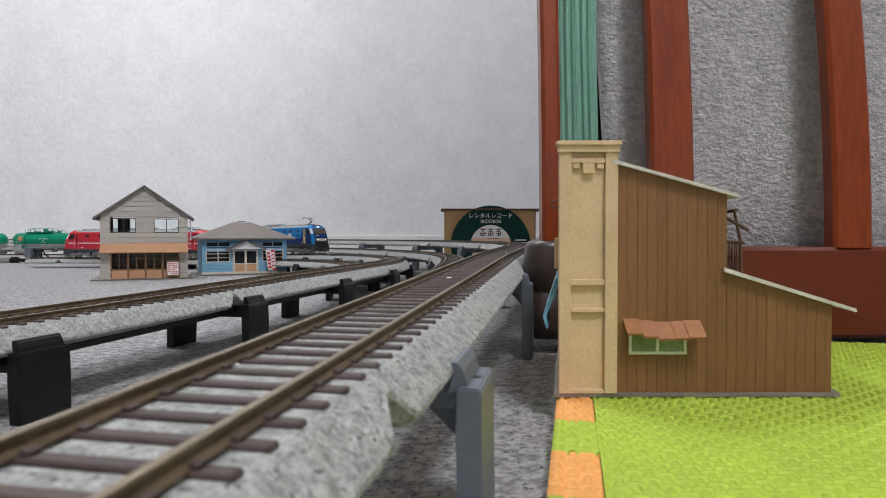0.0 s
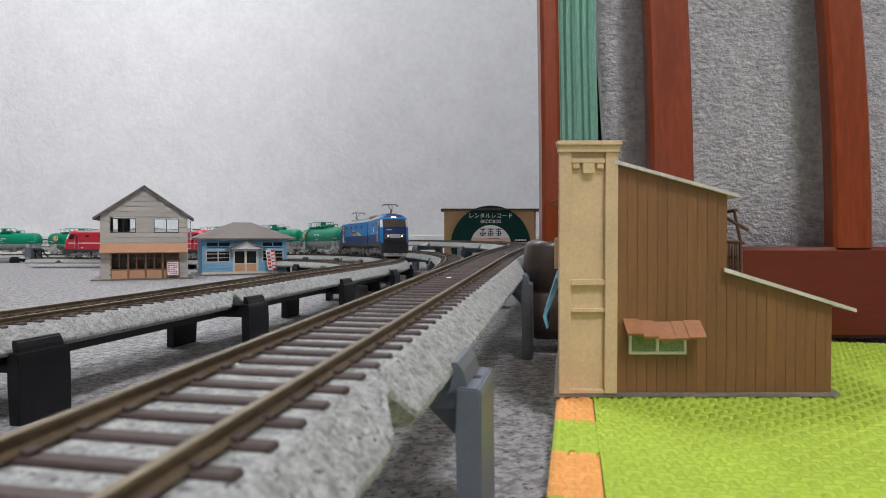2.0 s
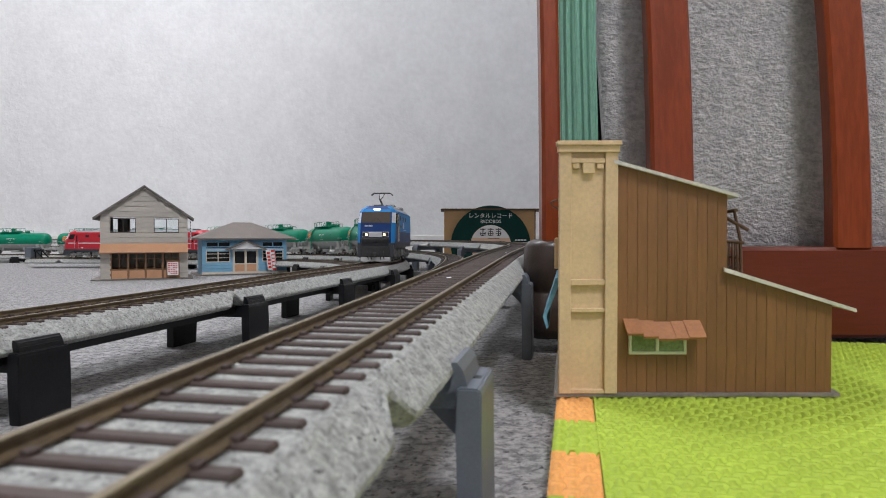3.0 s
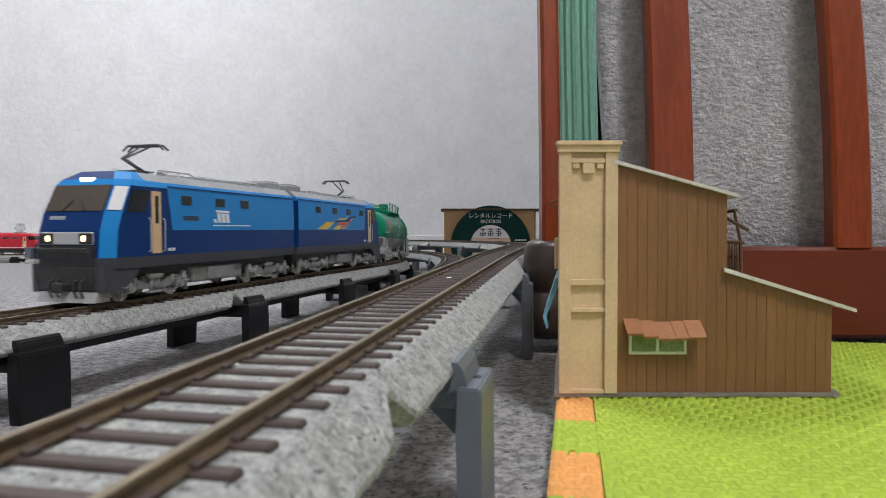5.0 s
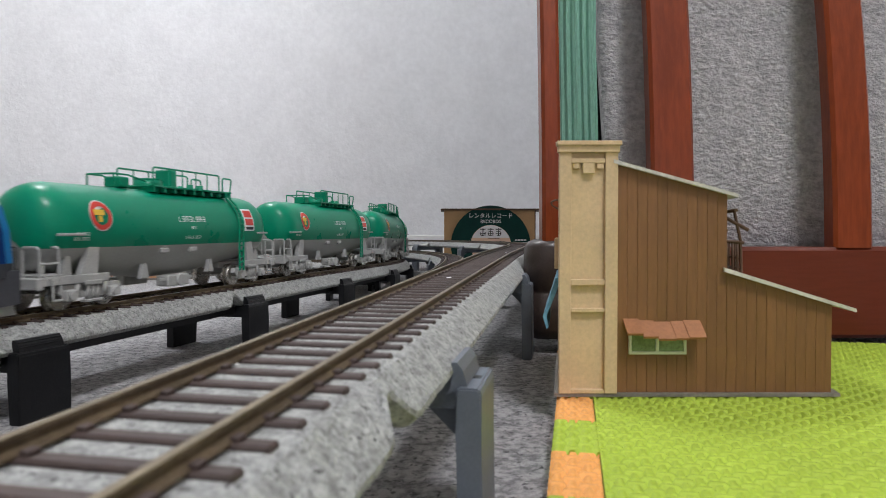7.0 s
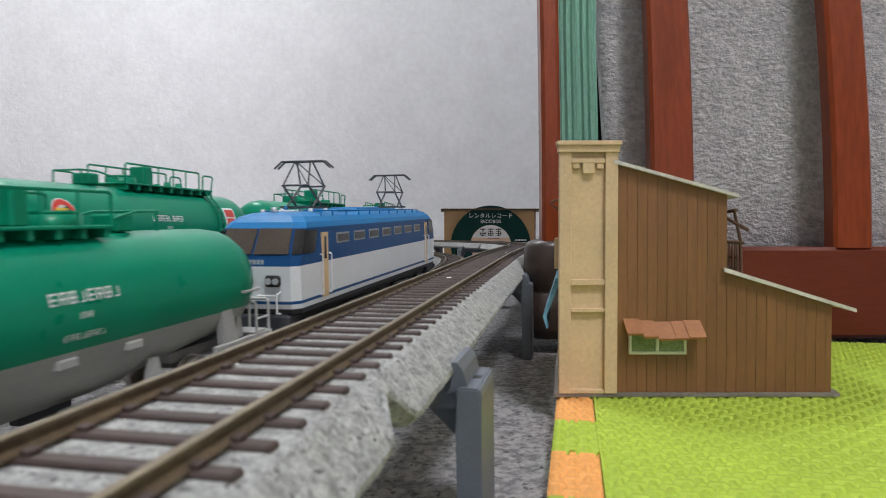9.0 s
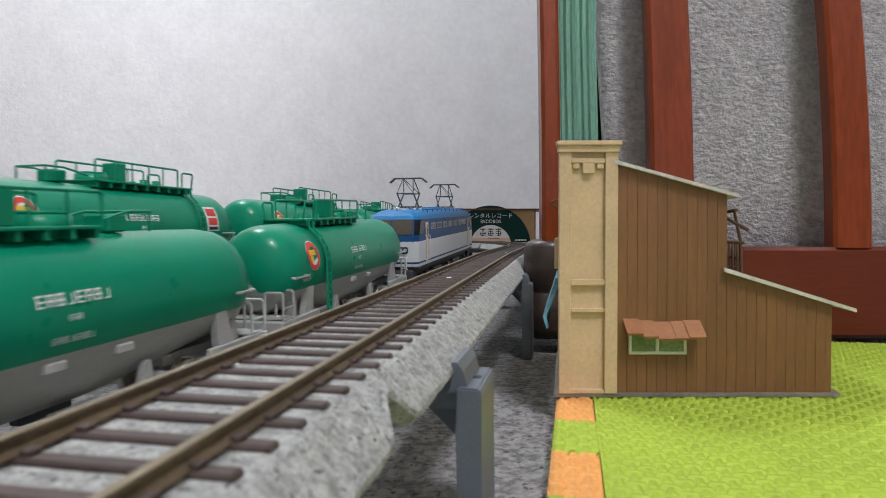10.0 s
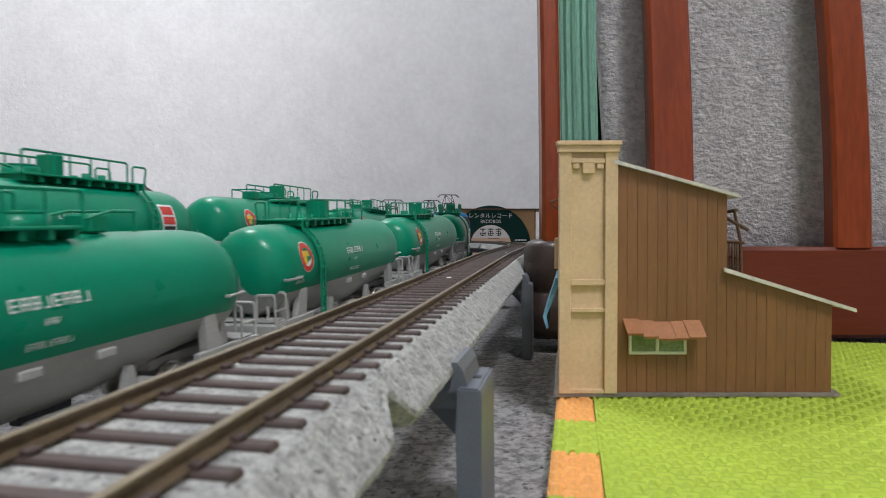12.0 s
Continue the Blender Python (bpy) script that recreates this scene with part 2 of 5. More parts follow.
class Line:
    """A straight from behind the viewer that runs into a left-hand curve and then along the far wall."""

    def __init__(self, x0, lean, radius, heights, centre=CENTRE):
        self.centre = centre
        self.d = Vector((math.sin(lean), math.cos(lean)))
        self.n = Vector((-self.d.y, self.d.x))
        self.o = Vector((x0, 0.0))
        self.lean, self.r = lean, radius
        self.turn = (Vector(self.centre) - self.o).dot(self.d)
        self.o = Vector(self.centre) - self.n * radius - self.d * self.turn
        self.sweep = math.pi / 2 + lean
        self.heights = heights

    def z(self, s):
        hs = self.heights
        if s <= hs[0][0]:
            return hs[0][1]
        for (a, za), (b, zb) in zip(hs, hs[1:]):
            if s <= b:
                return za + (zb - za) * (s - a) / (b - a)
        return hs[-1][1]

    def at(self, s, side=0.0, up=0.0):
        """The place s along the line, side to its right, up over the rail tops; and the heading from north to the right."""
        if s < self.turn:
            p, h = self.o + self.d * s, self.lean
        else:
            a = min((s - self.turn) / self.r, self.sweep)
            h = self.lean - a
            p = Vector(self.centre) + self.r * Vector((math.cos(h), -math.sin(h)))
            over = s - self.turn - self.r * self.sweep
            if over > 0:
                p = p + Vector((math.sin(h), math.cos(h))) * over
        q = p + Vector((math.cos(h), -math.sin(h))) * side
        return Vector((q.x, q.y, self.z(s) + up)), h


LINE_A = Line(-42.0, 0.194, 856.0, [(-700, 39.3), (0, 39.3), (380, 49.5), (600, 52.0)])
LINE_B = Line(-121.5, 0.220, 792.0, [(60, 10.6), (134, 11.5), (400, 23.5), (680, 36.0)])
LINE_C = Line(-207.5, 0.244, 724.0, [(0, 30.5), (200, 32.0), (300, 32.8), (420, 34.2), (560, 35.0), (800, 33.0), (1120, 28.0), (1500, 22.0), (1800, 19.0)])

TURNOUT = 430.0  # where the siding leaves the inner track
_p = LINE_C.o + LINE_C.d * TURNOUT + LINE_C.n * 622.0
LINE_D = Line(-207.5, 0.244, 622.0, [(TURNOUT, LINE_C.z(TURNOUT) - 0.35), (1250, 19.0)], (_p.x, _p.y))


def sweep(bm, line, s0, s1, step, outline, up=0.0, wobble=0.0, pick=None, cuts=()):
    """The outline (side, up) drawn along the line."""
    rings, s = [], s0
    while s <= s1 + 1e-6:
        ring = []
        for i, (a, u) in enumerate(outline):
            w = noise.noise((s * 0.6, i * 3.7, 1.3)) * wobble
            q = line.at(s, a + w, u + up + w * 0.4)[0]
            if cuts and u < -6:
                gap = max(0.0, 5.4 - 0.9 * min(abs(s - c) for c in cuts))
                q = line.at(s, (a + w) * (1 - 0.03 * gap), u + up + gap)[0]
            q.z = max(q.z, 0.15)
            ring.append(q)
        rings.append(ring)
        s += step if s < line.turn + 1 else step * 1.5
    return loft(bm, rings, True, True, pick=pick)


RAIL_OUT = [(-1.1, -2.1), (1.1, -2.1), (1.1, -1.75), (0.3, -1.4), (0.3, -0.75), (0.55, -0.55), (0.55, -0.05), (0.4, 0), (-0.4, 0), (-0.55, -0.05), (-0.55, -0.55), (-0.3, -0.75), (-0.3, -1.4), (-1.1, -1.75)]


def sleeper_mesh():
    bm = fresh()
    box(bm, -13.9, 13.9, -1.2, 1.2, -4.0, -1.95, 0.3)
    for sx in (-8.5, 8.5):
        for k in (-1.5, 1.5):
            box(bm, sx + k - 0.55, sx + k + 0.55, -0.8, 0.8, -2.1, -1.35, 0.15)
    return finish("sleeper", bm, SLEEPER)


SLEEPER_MESH = sleeper_mesh()


def build_track(name, label, line, s0, s1, near0, near1, pitch=6.82):
    top = thing(name, label, "model railway track", "model railway tracks", )
    bm = fresh()
    bed = [(-18.6, -10.8), (18.6, -10.8), (20.6, -9.2), (20.5, -8.2), (17.6, -5.4), (14.9, -3.0), (13.4, -2.5), (0, -2.55), (-13.4, -2.5), (-14.9, -3.0), (-17.6, -5.4), (-20.5, -8.2), (-20.6, -9.2)]
    sweep(bm, line, s0, s1, 2.2, bed, wobble=0.3, cuts=[90.0 + 246.0 * k for k in range(-1, 9)])
    part("ballast_bed", bm, BALLAST, top, "speckled grey moulded ballast")
    for side in (-8.8, 8.8):
        bm = fresh()
        sweep(bm, line, s0, s1, 12.0, [(a + side, u) for a, u in RAIL_OUT], pick=lambda c, j, i: 1 if i in (6, 7, 8) else 0)
        part("rail", bm, [RAIL, RAILTOP], top, "brown weathered rail")
    far = fresh()
    s, pieces = s0 + 7, 0
    while s < s1:
        p, h = line.at(s)
        m = P(p.x, p.y, p.z, 0, 0, -math.degrees(h))
        if near0 < s < near1 and pieces < 299:
            share("sleeper", SLEEPER_MESH, top, m)
            pieces += 1
        else:
            vs = box(far, -13.9, 13.9, -1.3, 1.3, -4.0, -2.05)
            bmesh.ops.transform(far, matrix=Matrix.Translation(p) @ Matrix.Rotation(-h, 4, "Z"), verts=vs)
        s += pitch
    part("far_sleepers", far, SLEEPER, top, kind="stuff")
    return top


def build_pier(line, s, material, label, wide=13.0, deep=8.0, out=0.0):
    """A pier astride the line: two legs, a cross beam and a clip at either end."""
    p, h = line.at(s)
    lift = p.z - 10.0
    black = material == PIER_BLACK
    seat, rim = (lift + 0.5, lift + 4.2) if black else (lift - 1.8, lift + 2.6)
    top = thing("track_pier", label, "model pier", "track piers")
    top.matrix_basis = P(p.x, p.y, 0, 0, 0, -math.degrees(h))
    for side in (-1, 1):
        bm = fresh()
        a, b = 18.9 + out, 18.9 + out + deep
        low = max(0.3, seat - 9.0)
        foot = [(a + 1.0, 0), (b + 0.3, 0), (b, low), (b, seat - 1.0), (b - 0.5, seat), (a + 0.9, seat), (a + 0.6, max(0.5, seat - 1.0)), (a + 0.6, low)]
        prism(bm, [(side * q, z) for q, z in foot], -wide / 2, wide / 2, "y")
        bmesh.ops.bevel(bm, geom=bm.edges[:], offset=0.35, segments=2, affect="EDGES")
        leg = part("leg", bm, material, top)
        bm = fresh()
        prism(bm, [(side * 19.4, seat - 1.5), (side * 23.4, seat - 0.4), (side * 22.6, rim - 1.6), (side * 21.4, rim), (side * 20.3, rim), (side * 20.2, seat)], -wide * 0.42, wide * 0.42, "y")
        for k in (0.35, 0.75) if black else ():
            q = 23.2 - 1.6 * k
            rod(bm, (side * q, -wide * 0.4, seat + (rim - seat) * k), (side * q, wide * 0.4, seat + (rim - seat) * k), 0.35, 6)
        part("clip", bm, material, leg)
        bm = fresh()
        box(bm, min(side * (b - 2.9), side * (b - 1.4)), max(side * (b - 2.9), side * (b - 1.4)), -1.0, 1.0, seat - 0.3, seat + 0.12)
        part("slot", bm, BLACK_INK, leg)
    bm = fresh()
    box(bm, -22, 22, -wide * 0.36, wide * 0.36, max(0.2, lift - 6.5), lift - 0.15, 0.3)
    for side in () if black else (-1, 1):
        prism(bm, [(side * 21, lift - 5.2), (side * 21, max(0.1, lift - 13)), (side * 13, lift - 5.2)], -wide * 0.2, wide * 0.2, "y")
    part("cross_beam", bm, material, top)
    return top


def build_girder(line, s0, s1):
    bm = fresh()
    sweep(bm, line, s0, s1, 20.0, [(-14.5, -14.4), (14.5, -14.4), (15, -10.9), (-15, -10.9)])
    ob = part("track_girder", bm, PIER_BLACK)
    return tagged(ob, "black plastic girder under the inner viaduct track", "model girder")


# ---------------------------------------------------------------- trains


def ride(ob, line, front, speed, sign, base, late=0.0):
    """Keys a vehicle whose middle stands at front on the line at 5 s, moving by speed; sign 1: it faces away along the line."""
    rows = []
    for k in range(41):
        t = k * 0.3
        s = front + speed * (t - 5.0) + late * max(0.0, 2.5 - t) - (14.0 if late else 0.0) * max(0.0, t - 8.1)
        a, _ = line.at(s + base / 2)
        b, _ = line.at(s - base / 2)
        d = (a - b) * sign
        rz = math.degrees(math.atan2(d.y, d.x))
        ry = -math.degrees(math.atan2(d.z, math.hypot(d.x, d.y)))
        m = (a + b) / 2
        rows.append((t, P(m.x, m.y, m.z, 0, ry, rz)))
    walk(ob, rows)
# ---------------------------------------------------------------- rolling stock (x ahead, y to the left, z over the rail tops)


def plate(bm, pts, thick, slot=0):
    """A flat sheet through the corner points, pushed out by thick along its normal."""
    ps = [Vector(p) for p in pts]
    n = (ps[1] - ps[0]).cross(ps[2] - ps[1]).normalized() * thick
    lo = [bm.verts.new(p) for p in ps]
    hi = [bm.verts.new(p + n) for p in ps]
    k = len(ps)
    made = [bm.faces.new(lo[::-1]), bm.faces.new(hi)]
    for i in range(k):
        made.append(bm.faces.new((lo[i], lo[(i + 1) % k], hi[(i + 1) % k], hi[i])))
    for f in made:
        f.material_index = slot


def side_plate(bm, x0, x1, z0, z1, y, side, lean=0.0, out=0.3, slot=0):
    """An upright sheet on a vehicle's side; lean: how far its upper edge is shifted along x."""
    a, b = y * side, (y + out) * side
    ring = [(x0, z0), (x1, z0), (x1 + lean, z1), (x0 + lean, z1)]
    prism(bm, ring, a, b, "y", slot)


def wheel_mesh(r):
    bm = fresh()
    rod(bm, (0, -1.3, 0), (0, 1.3, 0), r, 20)
    rod(bm, (0, -1.9, 0), (0, -1.3, 0), r + 0.8, 20)
    rod(bm, (0, 1.3, 0), (0, 1.7, 0), r * 0.55, 14)
    return finish("wheel", bm, STEEL)


WHEEL = wheel_mesh(5.2)


def bogie(parent, x, base, material, freight=False):
    """A two-axle bogie with its four wheels as pieces of its own."""
    bm = fresh()
    for side in (-1, 1):
        y0 = 13.2 * side
        outline = [(-base / 2 - 5, 6.8), (-base / 2 - 4, 9), (-base / 2 + 4, 9.2), (-4, 6.6), (4, 6.6), (base / 2 - 4, 9.2), (base / 2 + 4, 9), (base / 2 + 5, 6.8), (base / 2 + 3, 5.6), (5, 4.2), (-5, 4.2), (-base / 2 - 3, 5.6)]
        prism(bm, [(x + a, b) for a, b in outline], y0 - 1.1 * side, y0 + 1.1 * side, "y")
        for k in (-1, 1):
            ax = x + k * base / 2
            box(bm, ax - 2.3, ax + 2.3, min(y0, y0 + 2.6 * side), max(y0, y0 + 2.6 * side), 3.4, 7.6, 0.5)
            rod(bm, (ax, y0 + 2.4 * side, 5.3), (ax, y0 + 3.6 * side, 5.3), 1.7, 10)
            rod(bm, (ax - 3.6 * k, y0 + 0.8 * side, 4.4), (ax - 3.6 * k, y0 + 0.8 * side, 9.5), 1.35, 8)
            if not freight:
                rod(bm, (ax + 3.8 * k, y0 + 1.2 * side, 3.8), (ax + 3.8 * k, y0 + 1.2 * side, 10.5), 1.3, 8)
                box(bm, ax + 5.2 * k - 0.8, ax + 5.2 * k + 0.8, min(y0, y0 + 2 * side), max(y0, y0 + 2 * side), 2.0, 8.5, 0.2)
                bent(bm, [(ax, y0 + 3 * side, 8), (ax + 2.5 * k, y0 + 3.2 * side, 6.0), (ax + 6 * k, y0 + 3 * side, 6.4)], 0.45, 5)
        for k in (-2.2, 0, 2.2):
            rod(bm, (x + k, y0 + 1.4 * side, 3.0), (x + k, y0 + 1.4 * side, 9.0), 0.95, 8)
        box(bm, x - 4.2, x + 4.2, min(y0, y0 + 2.8 * side), max(y0, y0 + 2.8 * side), 8.6, 10.4, 0.3)
        box(bm, x - 4.2, x + 4.2, min(y0, y0 + 2.6 * side), max(y0, y0 + 2.6 * side), 2.4, 3.4, 0.2)
    box(bm, x - 5, x + 5, -13, 13, 5, 9.5, 0.4)
    frame_ob = part("bogie", bm, material, parent)
    for k in (-1, 1):
        for side in (-1, 1):
            share("wheel", WHEEL, frame_ob, P(x + k * base / 2, 9.2 * side, 5.2, 0, 0, 0 if side > 0 else 180))
    return frame_ob


def coupler(parent, x, way):
    bm = fresh()
    box(bm, min(x, x + 5 * way), max(x, x + 5 * way), -1.4, 1.4, 5.6, 8.4, 0.4)
    box(bm, min(x + 4 * way, x + 6.2 * way), max(x + 4 * way, x + 6.2 * way), -2.4, 2.2, 5.2, 9.2, 0.6)
    part("coupler", bm, BOGIE_DARK, parent, "dark knuckle coupler")


def single_arm(parent, x, z, way):
    bm = fresh()
    for k in (-1, 1):
        box(bm, x - 9, x + 9, 5.5 * k - 0.6, 5.5 * k + 0.6, z + 1.6, z + 2.6)
    for k in (-8, 8):
        box(bm, x + k - 0.6, x + k + 0.6, -6, 6, z + 1.6, z + 2.6)
    elbow = (x - 9.0 * way, 0, z + 7.0)
    rod(bm, (x + 6 * way, 0, z + 2), elbow, 0.75)
    rod(bm, (x + 8 * way, 0.9, z + 1.6), (x - 8.5 * way, 0.9, z + 6.0), 0.35)
    head = (x + 5.0 * way, z + 13.0)
    for k in (-1.2, 1.2):
        rod(bm, (elbow[0], k * 0.6, elbow[2]), (head[0], k * 2.4, head[1]), 0.42)
    for k in (-1.6, 1.6):
        bent(bm, [(head[0] + k, -10.5, head[1] - 1.6), (head[0] + k, -8, head[1] + 0.3), (head[0] + k, 8, head[1] + 0.3), (head[0] + k, 10.5, head[1] - 1.6)], 0.5)
    for k in (-5, 5):
        rod(bm, (head[0] - 2, k, head[1]), (head[0] + 2, k, head[1]), 0.4)
    part("pantograph", bm, PANTO, parent, "raised single-arm pantograph")


def diamond(parent, x, z):
    bm = fresh()
    for k in (-5.5, 5.5):
        box(bm, x - 9, x + 9, k - 0.5, k + 0.5, z + 1.4, z + 2.4)
    for k in (-8, 8):
        box(bm, x + k - 0.5, x + k + 0.5, -7.5, 7.5, z + 1.6, z + 2.5)
    base = part("pantograph", bm, PANTO, parent, "raised diamond pantograph with dark frame")
    for k in (-1, 1):
        knee = x - 8.5 * k
        for a, b, thick in (((x + 5 * k, -6, z + 2), (knee, -5.7, z + 10.8), 0.5), ((x + 5 * k, 6, z + 2), (knee, 5.7, z + 10.8), 0.5),
                            ((knee, -5.7, z + 10.8), (x - 1.2 * k, -3.6, z + 20.6), 0.38), ((knee, 5.7, z + 10.8), (x - 1.2 * k, 3.6, z + 20.6), 0.38),
                            ((knee, -5.7, z + 10.8), (x - 1.2 * k, 3.6, z + 20.6), 0.25), ((knee, -6.2, z + 10.8), (knee, 6.2, z + 10.8), 0.42)):
            bm = fresh()
            rod(bm, a, b, thick, 6)
            part("arm", bm, PANTO, base)
    for y in (-6.2, 6.2):
        for q in (-8, 8):
            bm = fresh()
            rod(bm, (x + q, y, z - 0.4), (x + q, y, z + 1.6), 1.1, 8)
            part("insulator", bm, WHITE_INK, base, "white insulator")
    for k in (-1, 1):
        bm = fresh()
        bent(bm, [(x + 1.6 * k, -13, z + 18.0), (x + 1.6 * k, -9.5, z + 20.8), (x + 1.6 * k, 9.5, z + 20.8), (x + 1.6 * k, 13, z + 18.0)], 0.45, 6)
        part("contact_strip", bm, PANTO, base)


def section(name, label, group, lower, upper, stripe, lit, marks):
    """One half of a double electric locomotive, its cab ahead."""
    top = thing(name, label, "model locomotive", group)
    levels = [(11.5, 17.0, 0.0), (15.5, 17.5, 0.0), (25.0, 17.5, 1.0), (31.0, 17.5, 3.2), (41.0, 17.1, 8.8), (43.2, 15.6, 10.6), (46.4, 11.5, 16.0)]

    def nose(z):
        for (z0, _, a), (z1, _, b) in zip(levels, levels[1:]):
            if z <= z1:
                return 76 - (a + (b - a) * max(0, z - z0) / (z1 - z0))
        return 60.0
    rings = []
    for z, w, sl in levels:
        lean = (z - 15.5) * 0.16
        rings.append([(-75, -w, z), (36 + lean, -w, z), (52, -w, z), (70.6 - sl, -w, z), (76 - sl, -w + 3.4, z), (76 - sl, w - 3.4, z), (70.6 - sl, w, z), (52, w, z), (36 + lean, w, z), (-75, w, z)])

    def pick(c, j, i):
        if j == 0 or j == -1:
            return 2
        if j == -2:
            return 3
        if j >= 4:
            return 1 if (i in (2, 6, 3, 5) or j == 4) else (0 if i == 4 else 3)
        if i in (3, 5):
            return 1
        if i in (1, 2, 4, 6, 7, 9):
            return 0
        return 1 if j >= 2 else 0
    bm = fresh()
    loft(bm, rings, pick=pick)
    part("body", bm, [lower, upper, LOCO_GREY, ROOF_GREY], top)

    def face(z):
        return nose(z) + 0.05
    bm = fresh()
    plate(bm, [(face(31.6), -13.4, 31.6), (face(31.6), 13.4, 31.6), (face(40.8), 13.0, 40.8), (face(40.8), -13.0, 40.8)], 0.35)
    ws = part("windscreen", bm, WINDOW_TINT, top, "smoky windscreen")
    bm = fresh()
    for k in (-1, 1):
        rod(bm, (face(32) + 0.7, 5 * k, 32), (face(35.5) + 0.7, 1.5 * k, 35.5), 0.22, 5)
    part("wiper", bm, BLACK_INK, ws)
    for side in (-1, 1):
        bm = fresh()
        w = 17.5 * side
        pts = [(71.2 - 3.8, w - 0.25 * side, 32), (75.6 - 3.8, w - 3.0 * side, 32), (75.6 - 8.5, w - 3.3 * side, 40.4), (71.2 - 8.5, w - 0.6 * side, 40.4)]
        plate(bm, pts if side > 0 else pts[::-1], 0.35 if side < 0 else -0.35)
        # white fills the whole window, as a painted reflection
        part("corner_window", bm, WHITE_INK, top, "corner window with its pale reflection painted white")
        bm = fresh()
        side_plate(bm, 55.0, 65.0, 31.5, 39.5, 17.2, side, -3.6, 0.4)
        part("side_window", bm, WINDOW_DARK, top)
        bm = fresh()
        side_plate(bm, 45.2, 50.6, 16.4, 39.5, 17.3, side, 0, 0.6)
        door = part("door", bm, DOOR_CREAM if marks else upper, top, "cream cab door")
        bm = fresh()
        side_plate(bm, 46.9, 48.9, 27.5, 37.8, 17.9, side, 0, 0.15)
        part("door_window", bm, WINDOW_DARK, door)
        bm = fresh()
        for x in (43.6, 52.4):
            bent(bm, [(x, 17.4 * side, 17), (x, 18.5 * side, 17.6), (x, 18.5 * side, 29), (x, 17.4 * side, 29.6)], 0.22, 5)
        part("handrail", bm, SILVER, top)
        for x in ((28, 2, -20) if marks != "emblem" else (32, 6, -19, -46)):
            bm = fresh()
            side_plate(bm, x - 4.2, x + 3.0, 35.0, 38.6, 17.2, side, 0, 0.35)
            part("vent_window", bm, BLACK_INK, top)
        bm = fresh()
        side_plate(bm, -75, 40, 41.4, 41.9, 17.0, side, 0, 0.4)
        part("gutter", bm, lower, top)
        if stripe:
            bm = fresh()
            side_plate(bm, -75, 66, 24.5, 26.0, 17.5, side, 0, 0.12)
            part("stripe", bm, stripe, top)
        bm = fresh()
        for k in (0, 2.6):
            side_plate(bm, 36 + k, 38 + k, 17, 18.2, 17.5, side, 0, 0.12)
        part("plate_mark", bm, WHITE_INK, top)
        if marks == "logo":
            bm = fresh()
            for a, b, c, d in ((-6.4, -3.6, 28.2, 32.2), (-3.0, 0.2, 28.2, 32.2), (0.8, 3.6, 28.2, 32.2), (4.2, 6.6, 28.2, 29.6), (-6.4, 4.6, 32.6, 33.5)):
                side_plate(bm, a, b, c, d, 17.45, side, 0.8, 0.12)
            side_plate(bm, -26, 8, 26.7, 27.2, 17.45, side, 0, 0.12)
            part("white_emblem", bm, WHITE_INK, top, "white printed emblem")
            bm = fresh()
            for z in (28.9, 29.6, 30.3):
                side_plate(bm, 19, 30, z, z + 0.45, 17.45, side, 0, 0.2)
            part("louvre", bm, LOCO_GREY, top)
        if marks == "emblem":
            flash = ((YELLOW_INK, (((-49, 25.3), (-38, 28.3), (-34.7, 29.8), (-20.5, 30.1), (-24, 28.4), (-32, 25.3)), ((-23, 25.3), (-17, 27.6), (-8, 27.6), (-12, 25.3)), ((-15, 31.4), (-12, 32.4), (-3, 32.4), (2, 34.0), (4, 33.9), (-1, 31.6)))),
                     (LOCO_NAVY, (((-21, 30.2), (-14, 31.0), (0, 31.2), (10, 33.8), (20, 34.6), (8, 31.0), (2, 29.4), (-16, 29.6)),)),
                     (ORANGE_INK, (((-15, 27.6), (-14, 29.7), (6, 30.2), (5, 28.0)), ((-9, 25.6), (-8, 27.0), (1, 27.2), (0, 25.8)), ((5, 30.6), (11, 33.0), (14, 33.2), (9, 30.8)))))
            for up, (col, shapes) in enumerate(flash):
                bm = fresh()
                for shape in shapes:
                    prism(bm, shape, 17.45 * side, (17.55 + 0.06 * up) * side, "y")
                part("painted_emblem", bm, col, top, "yellow and orange painted emblem")
            bm = fresh()
            for k in range(5):
                prism(bm, [(-13.5 + k * 3.8, 28.1), (-12.8 + k * 3.8, 29.4), (-11.2 + k * 3.8, 29.4), (-11.9 + k * 3.8, 28.1)], 17.5 * side, 17.76 * side, "y")
            part("painted_emblem", bm, LOCO_NAVY, top, "yellow and orange painted emblem")
    bm = fresh()
    box(bm, 75.8, 76.6, -12.2, 12.2, 20.0, 24.4, 0.3)
    panel = part("headlamp_panel", bm, SILVER, top)
    for side in (-1, 1):
        bm = fresh()
        box(bm, 76.3, 76.9, 9.0 * side - 3.0, 9.0 * side + 3.0, 20.4, 24.0, 0.2)
        part("lamp_housing", bm, BLACK_INK, panel)
        bm = fresh()
        box(bm, 76.7, 77.3, 8.2 * side - 1.0, 8.2 * side + 1.0, 21.2, 23.2, 0.4)
        part("headlamp", bm, LAMP_GLOW if lit else SILVER, panel, "lit headlamp" if lit else "")
    bm = fresh()
    box(bm, nose(43.0) - 1.5, nose(43.0) + 0.6, -3.2, 3.2, 41.9, 43.8, 0.3)
    part("top_lamp", bm, TOP_GLOW if lit else SILVER, top, "lit white roof lamp" if lit else "")
    bm = fresh()
    for k in range(6):
        box(bm, nose(29.5) - 0.2, nose(29.5) + 0.35, -3.2 - k * 1.25 - 0.9, -3.2 - k * 1.25, 28.7, 30.0)
